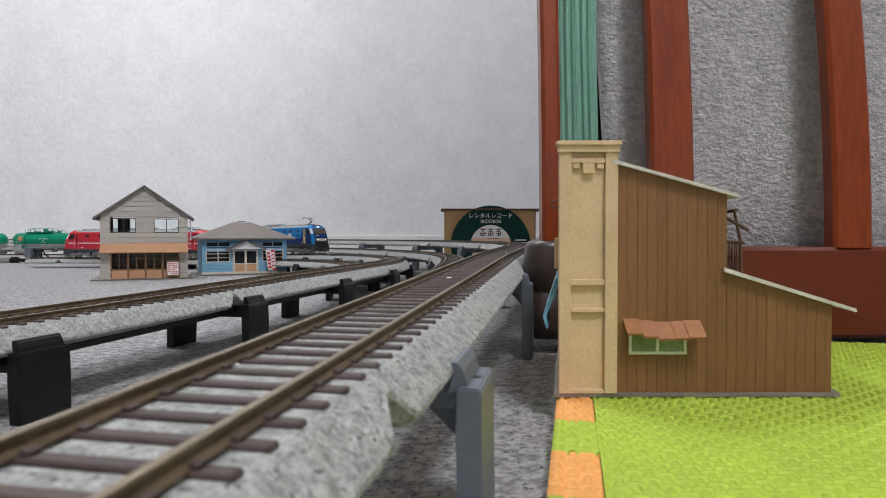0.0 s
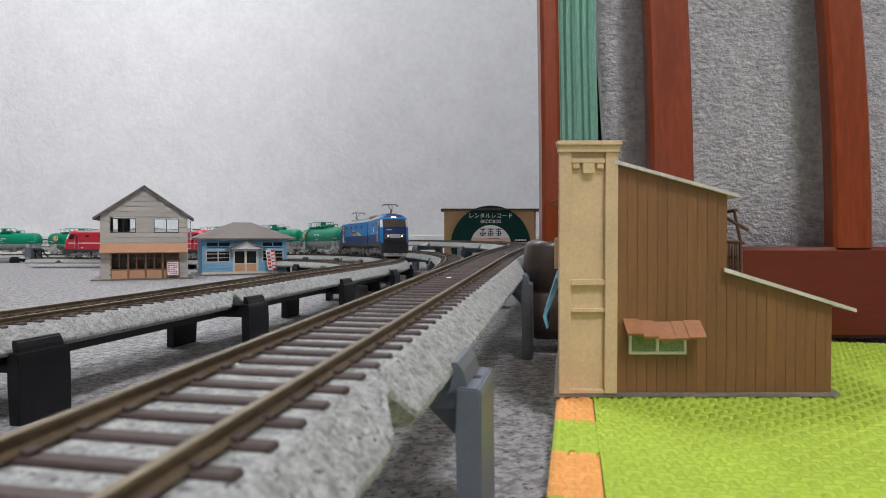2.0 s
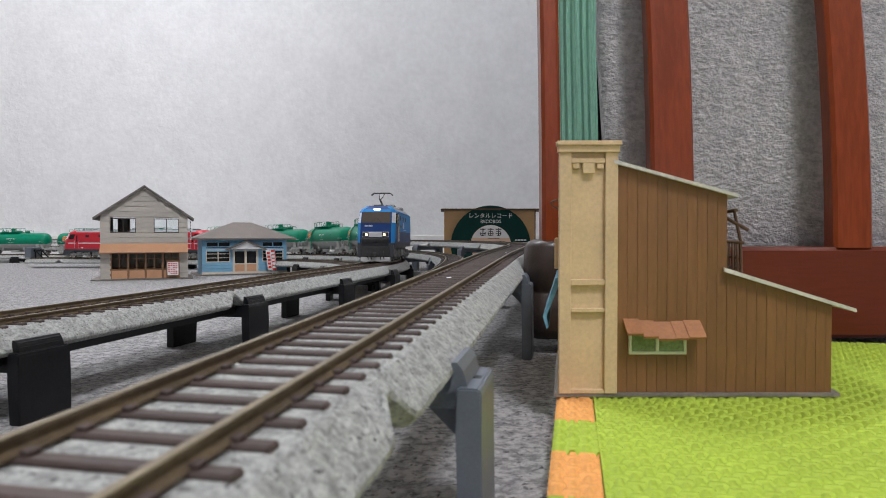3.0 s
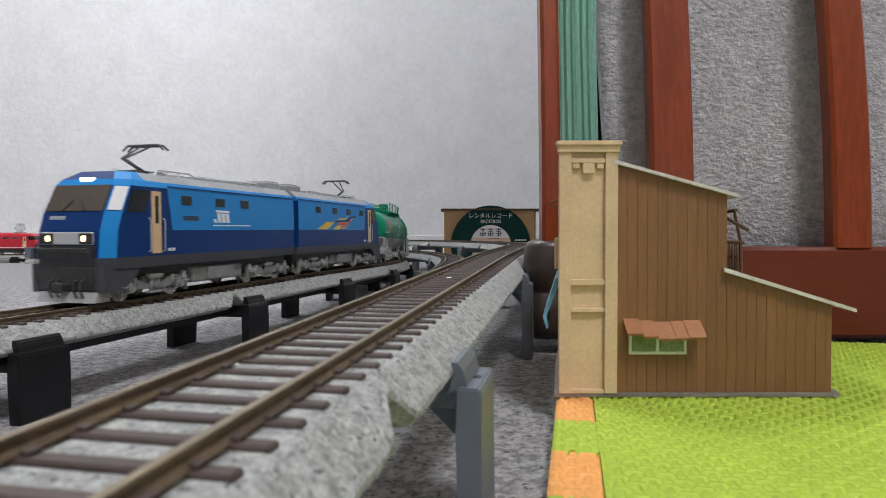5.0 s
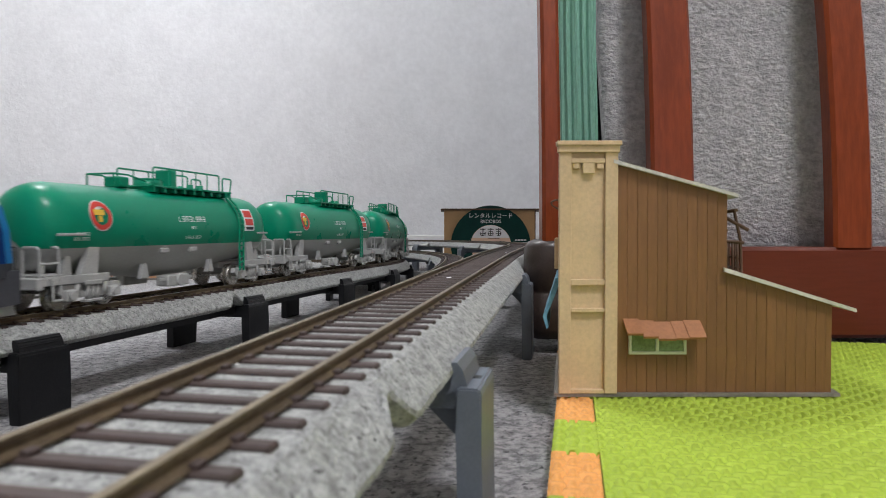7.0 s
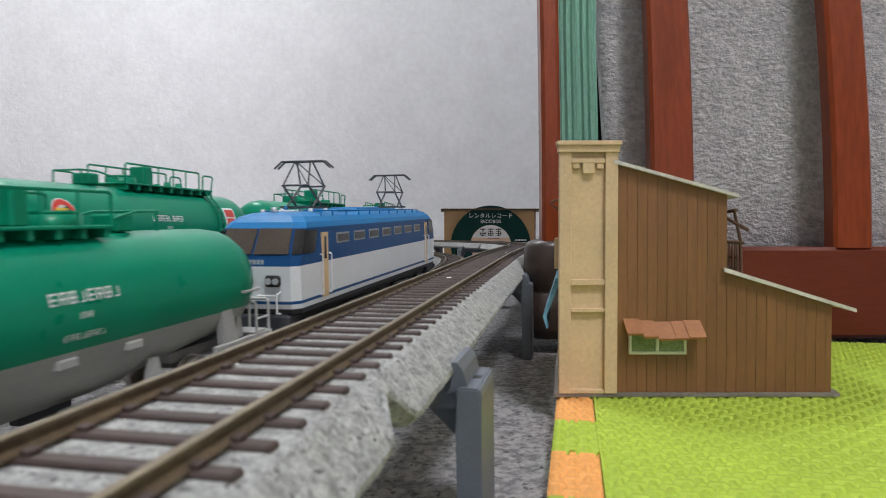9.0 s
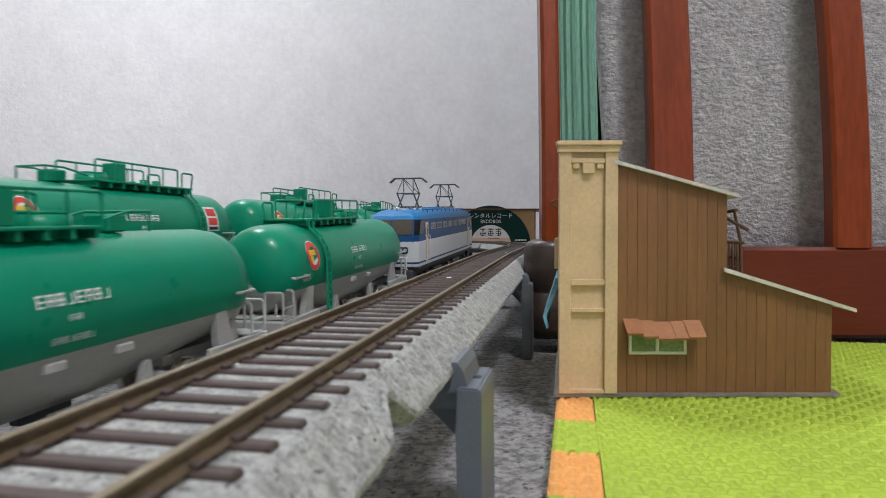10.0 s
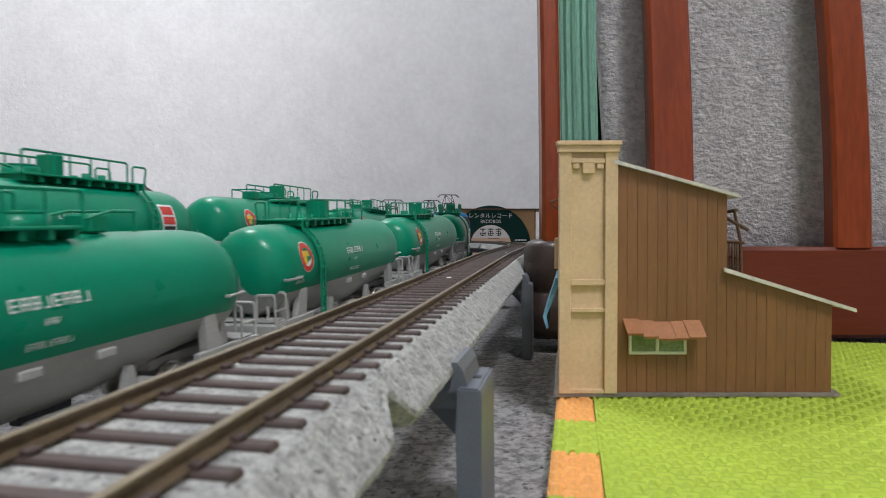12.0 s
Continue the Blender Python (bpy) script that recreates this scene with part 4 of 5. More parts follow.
def weave(u, w):
    """Height of the woven relief: short raised bars, across and along by turns."""
    p = 3.3
    best = 0.0
    i0, j0 = math.floor(u / p), math.floor(w / p)
    for i in (i0 - 1, i0, i0 + 1):
        for j in (j0 - 1, j0, j0 + 1):
            cu, cw = abs(u - (i + 0.5) * p), abs(w - (j + 0.5) * p)
            if (i + j) % 2:
                cu, cw = cw, cu
            best = max(best, min(1.0, max(0.0, (p * 0.68 - cu) / 0.4)) * min(1.0, max(0.0, (p * 0.33 - cw) / 0.4)))
    return best


GROW = 1.186  # the mat and all that stands on it, seen from the lens
MAT_AT = P(17.1 * GROW, 103.8 * GROW, 0, 0, 0, -math.degrees(math.atan(0.206)))  # its edge runs along local y


def foam(name, label, u0, u1, w0, w1, material, step=0.55, flat=False):
    bm = fresh()
    nu, nw = max(1, round((u1 - u0) / step)), max(1, round((w1 - w0) / step))
    verts, faces = [], []
    for j in range(nw + 1):
        for i in range(nu + 1):
            u, w = u0 + (u1 - u0) * i / nu, w0 + (w1 - w0) * j / nw
            rim = min(1.0, (min(u - u0, u1 - u, w - w0, w1 - w) if flat else (u - u0 if u0 < 5 else 9)) / 0.8)
            z = 6.5 + (1.3 * weave(u, w)) - 0.5 * (1 - rim)
            verts.append((u * 0.001, w * 0.001, z * 0.001))
    for j in range(nw):
        for i in range(nu):
            a = j * (nu + 1) + i
            faces.append((a, a + 1, a + nu + 2, a + nu + 1))
    bm.free()
    base = len(verts)
    for u, w in ((u0, w0), (u1, w0), (u1, w1), (u0, w1)):
        verts.append((u * 0.001, w * 0.001, 0.0003))
    ends = (0, nu, (nw + 1) * (nu + 1) - 1, nw * (nu + 1))
    rims = ([i for i in range(nu + 1)], [j * (nu + 1) + nu for j in range(nw + 1)], [nw * (nu + 1) + i for i in range(nu, -1, -1)], [j * (nu + 1) for j in range(nw, -1, -1)])
    for k, rim in enumerate(rims):
        faces.append([base + k, base + (k + 1) % 4] + rim[::-1])
    faces.append((base + 3, base + 2, base + 1, base))
    me = bpy.data.meshes.new(name)
    me.from_pydata(verts, [], faces)
    me.polygons.foreach_set("use_smooth", [True] * (nu * nw) + [False] * 5)
    me.materials.append(material)
    ob = new(name, me)
    ob.matrix_basis = MAT_AT
    return ob




def settle(top):
    """Moves a thing drawn for an eye 51 mm high to its true distance."""
    m = Matrix.Translation((0, 0, EYE * 0.001)) @ Matrix.Scale(GROW, 4) @ Matrix.Translation((0, 0, -0.051))
    seen = set()
    for ob in (top, *top.children_recursive):
        if ob.type == "MESH" and ob.data.name not in seen:
            seen.add(ob.data.name)
            ob.data.transform(m)
    return top


mat_thing = thing("foam_play_mat", "lime green foam floor mat with woven relief and orange border pieces", "play mat")
tabs = [(-44, -21), (1, 24.4), (45.7, 69), (91, 114), (136, 159)]
w_from, w_to = -80, 180
pieces = [("mat_sheet", "", 9.6, 150, w_from, w_to, MAT_GREEN, 0.45)]
last = w_from
for a, b in tabs:
    pieces.append(("mat_tongue", "", 0, 9.6, last, a, MAT_GREEN, 0.55))
    pieces.append(("border_piece", "orange foam border piece", 0 if b < 120 else -1.5, 9.6, a + 0.25, b - 0.25, MAT_ORANGE, 0.55))
    last = b
pieces.append(("mat_tongue", "", 0, 9.6, last, w_to, MAT_GREEN, 0.55))
for nm, lb, a, b, c, d, m_, st in pieces:
    a, b, c, d = a * GROW, b * GROW, c * GROW, d * GROW
    ob = foam(nm, lb, a, b - (0.2 if nm == "border_piece" else 0), c, d, m_, st, nm == "border_piece")
    ob.parent = mat_thing
    tagged(ob, lb)

# ---------------------------------------------------------------- the brown shop on the mat
SH_Y, SH_Z, SH_DEEP = 170.0, 7.9, 56.0


def sheared(bm, k=0.19):
    for v in bm.verts:
        v.co.x += k * (v.co.y - SH_Y)
    return bm


def brown_shop():
    top = thing("corner_shop", "brown plank model shop with a tan false front and stepped roof", "model building")
    y, z0 = SH_Y, SH_Z
    bm = fresh()
    prism(bm, [(30.0, y - 1.2), (106.8, y - 1.2), (106.8, y + SH_DEEP + 2), (30.0, y + SH_DEEP + 2)], z0, z0 + 0.9, "z")
    part("base_board", sheared(bm), SHOP_BASE, top)
    # side wall in planks
    n = 0
    x = 46.9
    while x < 104.6:
        w = min(2.68, 104.8 - x)
        c = x + w / 2
        ztop = 70.6 - (c - 46) * 0.283 if c < 75.9 else 41.4 - (c - 75.9) * 0.292
        bm = fresh()
        box(bm, x, x + w - 0.04, y + random.uniform(-0.04, 0.04), y + 1.5, z0 + 0.9, ztop + w * 0.12, 0.06)
        part("plank", bm, SHOP_BROWN, top)
        x += 2.68
        n += 1
    bm = fresh()
    prism(bm, [(46.6, z0 + 0.9), (104.4, z0 + 0.9), (104.4, 32.7), (75.9, 41.2), (75.9, 62.0), (46.6, 70.2)], y + 0.7, y + 1.7, "y")
    part("wall", sheared(bm), SHOP_BROWN, top)
    bm = fresh()
    prism(bm, [(46.6, z0 + 0.9), (104.4, z0 + 0.9), (104.4, 32.7), (75.9, 41.2), (75.9, 62.0), (46.6, 70.2)], y + SH_DEEP - 1, y + SH_DEEP, "y")
    part("wall", sheared(bm), SHOP_BROWN, top)
    bm = fresh()
    prism(bm, [(103.4, y + 1.7), (104.6, y + 1.7), (104.6, y + SH_DEEP - 1), (103.4, y + SH_DEEP - 1)], z0 + 0.9, 32.8, "z")
    part("wall", sheared(bm), SHOP_BROWN, top)
    bm = fresh()
    prism(bm, [(74.8, y + 1.7), (76.0, y + 1.7), (76.0, y + SH_DEEP - 1), (74.8, y + SH_DEEP - 1)], 41.0, 62.0, "z")
    part("wall", sheared(bm), SHOP_BROWN, top)
    # roofs
    for pts in ([(45.6, 71.4), (52, 69.6), (78.8, 62.2), (78.9, 61.3), (52, 68.7), (45.6, 70.4)], [(75.3, 42.6), (110.6, 31.6), (110.8, 30.6), (75.3, 41.5)]):
        bm = fresh()
        prism(bm, pts, y - 1.6, y + SH_DEEP + 1, "y")
        part("roof", sheared(bm), SHOP_EAVE, top, "pale thin roof sheet")
    # the false front seen from its end: a panelled pilaster
    bm = fresh()
    box(bm, 31.0, 46.6, y - 0.2, y + SH_DEEP, z0 + 0.9, 75.0, 0.2)
    pil = part("false_front", sheared(bm), SHOP_TAN, top, "tan panelled false front")
    for a, b, c, d, e in ((31.0, 34.2, z0 + 0.9, 73.6, 1.3), (43.2, 46.6, z0 + 0.9, 73.6, 1.3), (30.6, 46.9, 73.2, 75.2, 1.9), (30.2, 47.3, 75.0, 76.2, 2.5), (34.2, 43.2, 37.8, 39.4, 1.2), (34.2, 43.2, 30.6, 31.7, 1.2),
                          (34.2, 43.2, 70.4, 71.7, 1.1), (34.7, 36.5, 68.9, 70.4, 0.9), (41.0, 42.8, 68.9, 70.4, 0.9), (37.2, 40.4, 67.6, 70.4, 1.1), (34.2, 43.2, z0 + 0.9, z0 + 2.0, 1.2)):
        bm = fresh()
        box(bm, a, b, y - 0.2 - e, y + 0.2, c, d, 0.15)
        part("moulding", bm, SHOP_TAN, pil)
    # things that stand out from the shop front
    bm = fresh()
    prism(bm, [(31.2, 39.5), (30.2, 39.5), (28.4, 33.5), (26.8, 29.0), (27.8, 25.6), (28.4, 26.0), (27.8, 29.0), (29.4, 33.0), (31.2, 37.6)], y + 3, y + 44, "y")
    part("front_awning", sheared(bm), AWNING_BLUE, top, "blue and green cloth awning")
    bm = fresh()
    box(bm, 29.9, 31.2, y + 3, y + 40, 42, 50.5, 0.2)
    part("front_sign", sheared(bm), SHOP_TAN, top)
    bm = fresh()
    bent(bm, [(31.0, y + 8, 58.5), (29.2, y + 8, 59.5), (28.8, y + 8, 60.5), (30.4, y + 8, 61.2), (31.2, y + 8, 61)], 0.3, 5)
    part("lamp_bracket", sheared(bm), DRY_BROWN, top)
    # window with its awning
    bm = fresh()
    box(bm, 49.9, 65.4, y - 0.9, y + 0.1, 19.2, 20.0, 0.15)
    box(bm, 49.9, 65.4, y - 0.7, y + 0.1, 25.0, 25.8, 0.15)
    for a in (49.9, 57.2, 64.6):
        box(bm, a, a + 0.8, y - 0.8, y + 0.1, 19.8, 25.2, 0.12)
    wf = part("window", bm, SASH, top, "pale window frame")
    for a in (50.6, 57.9):
        bm = fresh()
        box(bm, a, a + 6.8, y - 0.35, y - 0.15, 19.9, 25.2)
        part("pane", bm, GREEN_PANE, wf)
    for a, b, d, e in ((48.4, 52.6, 0.5, 0.9), (52.65, 56.6, 0.1, 0.1), (56.65, 61.2, -0.25, -0.5), (61.25, 64.6, -0.1, -0.35), (64.65, 69.2, 0.15, -0.1)):
        bm = fresh()
        prism(bm, [(y + 0.1, 28.3 + d), (y + 0.1, 27.7 + d), (y - 4.6, 24.0 + e), (y - 4.8, 24.6 + e)], a, b, "x")
        part("awning_strip", bm, TERRACOTTA, top, "terracotta awning strip")
    # drying balcony on the lower roof
    bal = fresh()
    for q in (y + 4, y + 26):
        rod(bal, (76.5, q, 42), (80.2, q, 41), 0.4)
        bent(bal, [(81.4, q, 40.2), (81.0, q, 50), (79.2, q, 58.2)], 0.45)
        rod(bal, (76.0, q, 56.6), (83.2, q, 52.6), 0.5)
        rod(bal, (76.0, q, 49.6), (82.0, q, 49.2), 0.5)
        for a in (77.4, 78.9, 80.2):
            rod(bal, (a, q, 41.6), (a, q, 49.4), 0.35)
    for zz in (42, 45, 49.4):
        rod(bal, (81.2, y + 4, zz), (81.2, y + 26, zz), 0.4)
    for k in range(8):
        rod(bal, (81.2, y + 4 + k * 3, 41), (81.2, y + 4 + k * 3, 49.4), 0.3)
    rod(bal, (79.2, y + 2, 58.0), (79.2, y + 28, 58.0), 0.5)
    part("drying_balcony", sheared(bal), DRY_BROWN, top, "dark brown balcony frame")
    return top


settle(brown_shop())

# ---------------------------------------------------------------- the wooden chair behind, with its slatted back
CH_Y = 265.0


def back_at(z):
    """How far the chair's back leans away at the height z."""
    t = max(0.0, z - 46) / 108
    return 3.0 * t + 6.5 * t * t


def wooden_chair():
    top = thing("wooden_chair", "red-brown varnished wooden chair with a curved slatted back", "chair")
    bm = fresh()
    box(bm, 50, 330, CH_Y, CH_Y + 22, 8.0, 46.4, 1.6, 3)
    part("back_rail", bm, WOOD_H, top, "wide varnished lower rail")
    for x0, x1, deep, nm in ((88.0, 106.2, 9, "slat"), (164.8, 181.4, 9, "slat"), (238, 255, 9, "slat"), (41.9, 49.8, 11, "post"), (320, 332, 11, "post")):
        rings = []
        for k in range(34):
            z = 46.0 + k * 20.0
            b = CH_Y + 0.8 + back_at(min(z, 260)) + max(0, z - 260) * 0.18
            c = 1.4
            rings.append([(x0 + c, b, z), (x1 - c, b, z), (x1, b + c, z), (x1, b + deep - c, z), (x1 - c, b + deep, z), (x0 + c, b + deep, z), (x0, b + deep - c, z), (x0, b + c, z)])
        bm = fresh()
        loft(bm, rings)
        part(nm, bm, WOOD, top)
    bm = fresh()
    b = CH_Y + 3.5 + back_at(260) + 446 * 0.18
    box(bm, 36, 336, b - 4, b + 18, 690, 780, 5, 2)
    part("top_rail", bm, WOOD_H, top)
    # the leg in its leather cover
    rings = []
    for z, r in ((7.7, 11.6), (12, 12.6), (26.6, 12.8), (27.4, 12.1), (28.2, 12.7), (40, 12.6), (46.4, 12.2), (48.6, 10.8), (49.6, 8.4)):
        rings.append([(48.3 + r * math.cos(a) * (1 + 0.12 * abs(math.sin(2 * a))), CH_Y + 10 + r * 0.9 * math.sin(a) * (1 + 0.12 * abs(math.sin(2 * a))), z) for a in [2 * math.pi * q / 28 for q in range(28)]])
    bm = fresh()
    loft(bm, rings, smooth=True)
    part("leg_cover", bm, SOCK, top, "dark brown leather leg cover with a seam")
    return top


settle(wooden_chair())


def upright_sheets():
    rings = []
    n = 60
    for k in range(25):
        z = 1.4 + k * 70.0
        lean = (min(z, 165) - 80) * 0.05
        ring = []
        for q in range(n + 1):
            u = q / n
            ring.append((75.6 - lean + u * 330, CH_Y + 24 + back_at(min(z, 150)) * 0.8 + 2.2 * noise.noise((u * 9, z * 0.006, 4.0)) + 0.8 * noise.noise((u * 40, z * 0.03, 9.0)), z))
        ring += [(p[0], p[1] + 7, p[2]) for p in reversed(ring)]
        rings.append(ring)
    bm = fresh()
    loft(bm, rings, smooth=True)
    ob = part("felt_carpet_panel", bm, FELT)
    settle(ob)
    tagged(ob, "grey felt carpet standing upright behind the chair slats", "carpet")
    # folded green sheet with ridges
    rings = []
    for k in range(25):
        z = 1.4 + k * 70.0
        lean = -(z - 110) * 0.004
        ring = []
        for q in range(81):
            u = q / 80
            ridge = 1.1 * math.sin(u * 2 * math.pi * 4.5) + 0.4 * math.sin(u * 2 * math.pi * 11 + z * 0.01)
            ring.append((53.6 + lean + u * 16.8, CH_Y + 17 + back_at(min(z, 150)) + ridge + 2.5 * u, z + 0.2))
        ring += [(p[0], p[1] + 5, p[2]) for p in reversed(ring)]
        rings.append(ring)
    bm = fresh()
    loft(bm, rings, smooth=True)
    ob = part("green_felt_sheet", bm, SEA_GREEN)
    settle(ob)
    tagged(ob, "sea green ridged felt sheet folded upright behind the chair", "felt sheet")
    # added black sheet: paints the shaded gap between green sheet and felt
    bm = fresh()
    box(bm, 57, 400, CH_Y + 52, CH_Y + 70, 1.4, 1690, 1)
    ob = part("black_backing_board", bm, DEEP_BLACK)
    settle(ob)
    tagged(ob, "black sheet added behind the upright felt as the gap's darkness", "board")


upright_sheets()
# ---------------------------------------------------------------- model houses (u across, v into the house, z up)
HOUSE_GROW = Matrix.Scale(EYE / 51.0, 4)


def boards(top, u0, u1, z0, z1, pitch, holes, material, limit=None, v=0.0, thick=1.6):
    """Lapped boards round the openings, each one a piece."""
    z = z0
    while z < z1 - 0.5:
        h = min(pitch, z1 - z)
        a0, a1 = u0, u1
        if limit:
            a0, a1 = max(a0, -limit(z + h)), min(a1, limit(z + h))
        cuts = [(a, b) for a, b, c, d in holes if z + h * 0.5 > c and z + h * 0.5 < d]
        spans, at = [], a0
        for a, b in sorted(cuts):
            if a > at:
                spans.append((at, a))
            at = max(at, b)
        if at < a1:
            spans.append((at, a1))
        for a, b in spans:
            if b - a < 0.6:
                continue
            bm = fresh()
            prism(bm, [(v, z), (v - 0.7, z + 0.05), (v - 0.15, z + h - 0.08), (v + thick, z + h - 0.08), (v + thick, z)], a, b, "x")
            part("siding_board", bm, material, top)
        z += h


def frame_window(top, u0, u1, z0, z1, bars, rails, material, v=-0.5, pane=None, w=0.9):
    bm = fresh()
    box(bm, u0 - w / 2, u1 + w / 2, v - 0.3, v + 1.4, z0 - w / 2, z0 + w / 2)
    box(bm, u0 - w / 2, u1 + w / 2, v - 0.3, v + 1.4, z1 - w / 2, z1 + w / 2)
    for u in (u0, u1):
        box(bm, u - w / 2, u + w / 2, v - 0.25, v + 1.3, z0, z1)
    win = part("window", bm, material, top)
    for k in range(bars):
        u = u0 + (u1 - u0) * (k + 1) / (bars + 1)
        bm = fresh()
        box(bm, u - w / 2, u + w / 2, v - 0.2, v + 1.2, z0, z1)
        part("window_bar", bm, material, win)
    for k in range(rails):
        z = z0 + (z1 - z0) * (k + 1) / (rails + 1)
        bm = fresh()
        box(bm, u0, u1, v - 0.1, v + 1.1, z - w / 3, z + w / 3)
        part("window_bar", bm, material, win)
    if pane:
        for k in range(bars + 1):
            a, b = u0 + (u1 - u0) * k / (bars + 1) + w / 2, u0 + (u1 - u0) * (k + 1) / (bars + 1) - w / 2
            bm = fresh()
            box(bm, a, b, v + 0.4, v + 0.6, z0 + w / 2, z1 - w / 2)
            ob = part("pane", bm, pane, win)
            ob.visible_shadow = False
    return win


CLEAR = glass("clear_plastic_pane")


def two_storey():
    top = thing("two_storey_shop_house", "grey clapboard two-storey shop house with a tan awning", "model building")
    top.matrix_basis = HOUSE_GROW @ P(-349.5, 742, 0, 0, 0, 22.5)
    bm = fresh()
    box(bm, -56, 52, -6, 64, 0.1, 1.4, 0.3)
    part("base_board", bm, SHOP_BASE, top)
    holes = [(-36, -9.6, 55.4, 71.2), (10, 36.6, 55.4, 71.2), (-36, 37, 1.4, 31)]

    def half(z):
        return 46.5 if z < 73 else max(0.5, 46.5 * (107 - z) / 34.5)
    boards(top, -46.5, 46.5, 1.4, 106, 6.0, holes, SIDING, half)
    bm = fresh()
    prism(bm, [(-46.4, 72.6), (46.4, 72.6), (46.4, 74.6), (0, 108.0), (-46.4, 74.6)], 0.25, 1.5, "y")
    part("gable", bm, SIDING, top)
    # shell
    for u in (-46.5, 45.0):
        bm = fresh()
        box(bm, u, u + 1.5, 1.7, 56, 1.4, 74)
        part("wall", bm, SIDING, top)
    for a, b, c, d in ((-45, 45, 1.4, 54), (-45, -38, 54, 74), (38, 45, 54, 74), (-6, 6, 54, 74)):
        bm = fresh()
        box(bm, a, b, 55, 56.5, c, d)
        part("wall", bm, SIDING, top)
    bm = fresh()
    prism(bm, [(-46, 74), (46, 74), (0, 107)], 55, 56.5, "y")
    part("wall", bm, SIDING, top)
    bm = fresh()
    box(bm, -45, 45, 2, 55, 45, 46.5)
    part("floor_board", bm, INNER_DARK, top)
    bm = fresh()
    box(bm, -30, -18, 20, 40, 46.5, 72, 0.4)
    part("inner_wall", bm, INNER_DARK, top)
    for sgn in (-1, 1):
        bm = fresh()
        prism(bm, [(0, 108.2), (0, 110.4), (sgn * 53.5, 72.2), (sgn * 53.5, 69.6)], -5, 62, "y")
        part("roof", bm, HOUSE_ROOF, top, "dark thin roof sheet")
    frame_window(top, -36, -9.6, 55.4, 71.2, 1, 0, INNER_DARK, -0.3, CLEAR)
    frame_window(top, 10, 36.6, 55.4, 71.2, 1, 0, INNER_DARK, -0.3, CLEAR)
    # shop front
    bm = fresh()
    for u in (-36, -18, 0.5, 19, 36):
        box(bm, u - 0.9, u + 0.9, -0.4, 1.6, 1.4, 31)
    box(bm, -36, 37, -0.2, 1.4, 11.0, 12.6)
    box(bm, -36, 37, -0.2, 1.4, 24.0, 24.9)
    for u in (-27, -9, 10, 28):
        box(bm, u - 0.4, u + 0.4, 0, 1.2, 12, 31)
    front = part("shop_front", bm, SHOP_TIMBER, top, "brown timber shop front")
    for k in range(4):
        bm = fresh()
        box(bm, -35 + k * 18.3, -19 + k * 18.3, 0.2, 1.0, 1.6, 11.2)
        part("panel", bm, AWNING_TAN, front)
        bm = fresh()
        box(bm, -35 + k * 18.3, -19 + k * 18.3, 0.5, 0.7, 12.6, 30.6)
        ob = part("pane", bm, CLEAR, front)
        ob.visible_shadow = False
    bm = fresh()
    for k in range(6):
        box(bm, -30 + k * 11, -24 + k * 11, 30, 36, 2, 14 + (k % 3) * 3)
    box(bm, -40, 42, 50, 54.6, 2, 12)
    part("shelf", bm, SHOP_TIMBER, top)
    bm = fresh()
    prism(bm, [(0, 42.5), (0, 41.6), (-10.5, 31.2), (-11, 31.8), (-11, 32.6)], -46.5, 46.5, "x")
    part("awning", bm, AWNING_TAN, top, "plain tan awning")
    bm = fresh()
    box(bm, 49.0, 50.4, -2.0, 6.0, 46, 70, 0.2)
    sign = part("hanging_sign", bm, WHITE_INK, top, "white upright hanging sign")
    bm = fresh()
    for k in range(6):
        box(bm, 49.2, 50.0, -2.15, -1.95, 48 + k * 3.6, 50.4 + k * 3.6)
    part("sign_bar", bm, BLACK_INK, sign)
    board = thing("notice_board", "small white and red notice board leaning on the shop house", "notice board")
    board.matrix_basis = HOUSE_GROW @ P(-349.5, 742, 0, 0, 0, 22.5)
    bm = fresh()
    for u in (23.5, 36.5):
        box(bm, u - 0.8, u + 0.8, -5.6, -3.2, 1.4, 22)
    box(bm, 23, 37, -5.4, -3.6, 20.8, 22.4)
    box(bm, 23, 37, -5.4, -3.6, 3.2, 4.6)
    part("frame", bm, SHOP_TIMBER, board)
    bm = fresh()
    box(bm, 24.0, 36.0, -6.0, -5.4, 5.0, 20.2)
    part("sheet", bm, WHITE_INK, board)
    bm = fresh()
    for r in range(6):
        for c in range(4):
            if (r * 3 + c * 5) % 7:
                box(bm, 24.8 + c * 2.7, 26.6 + c * 2.7, -6.15, -5.95, 6.2 + r * 2.3, 7.5 + r * 2.3)
    part("print", bm, RED_INK, board)


two_storey()


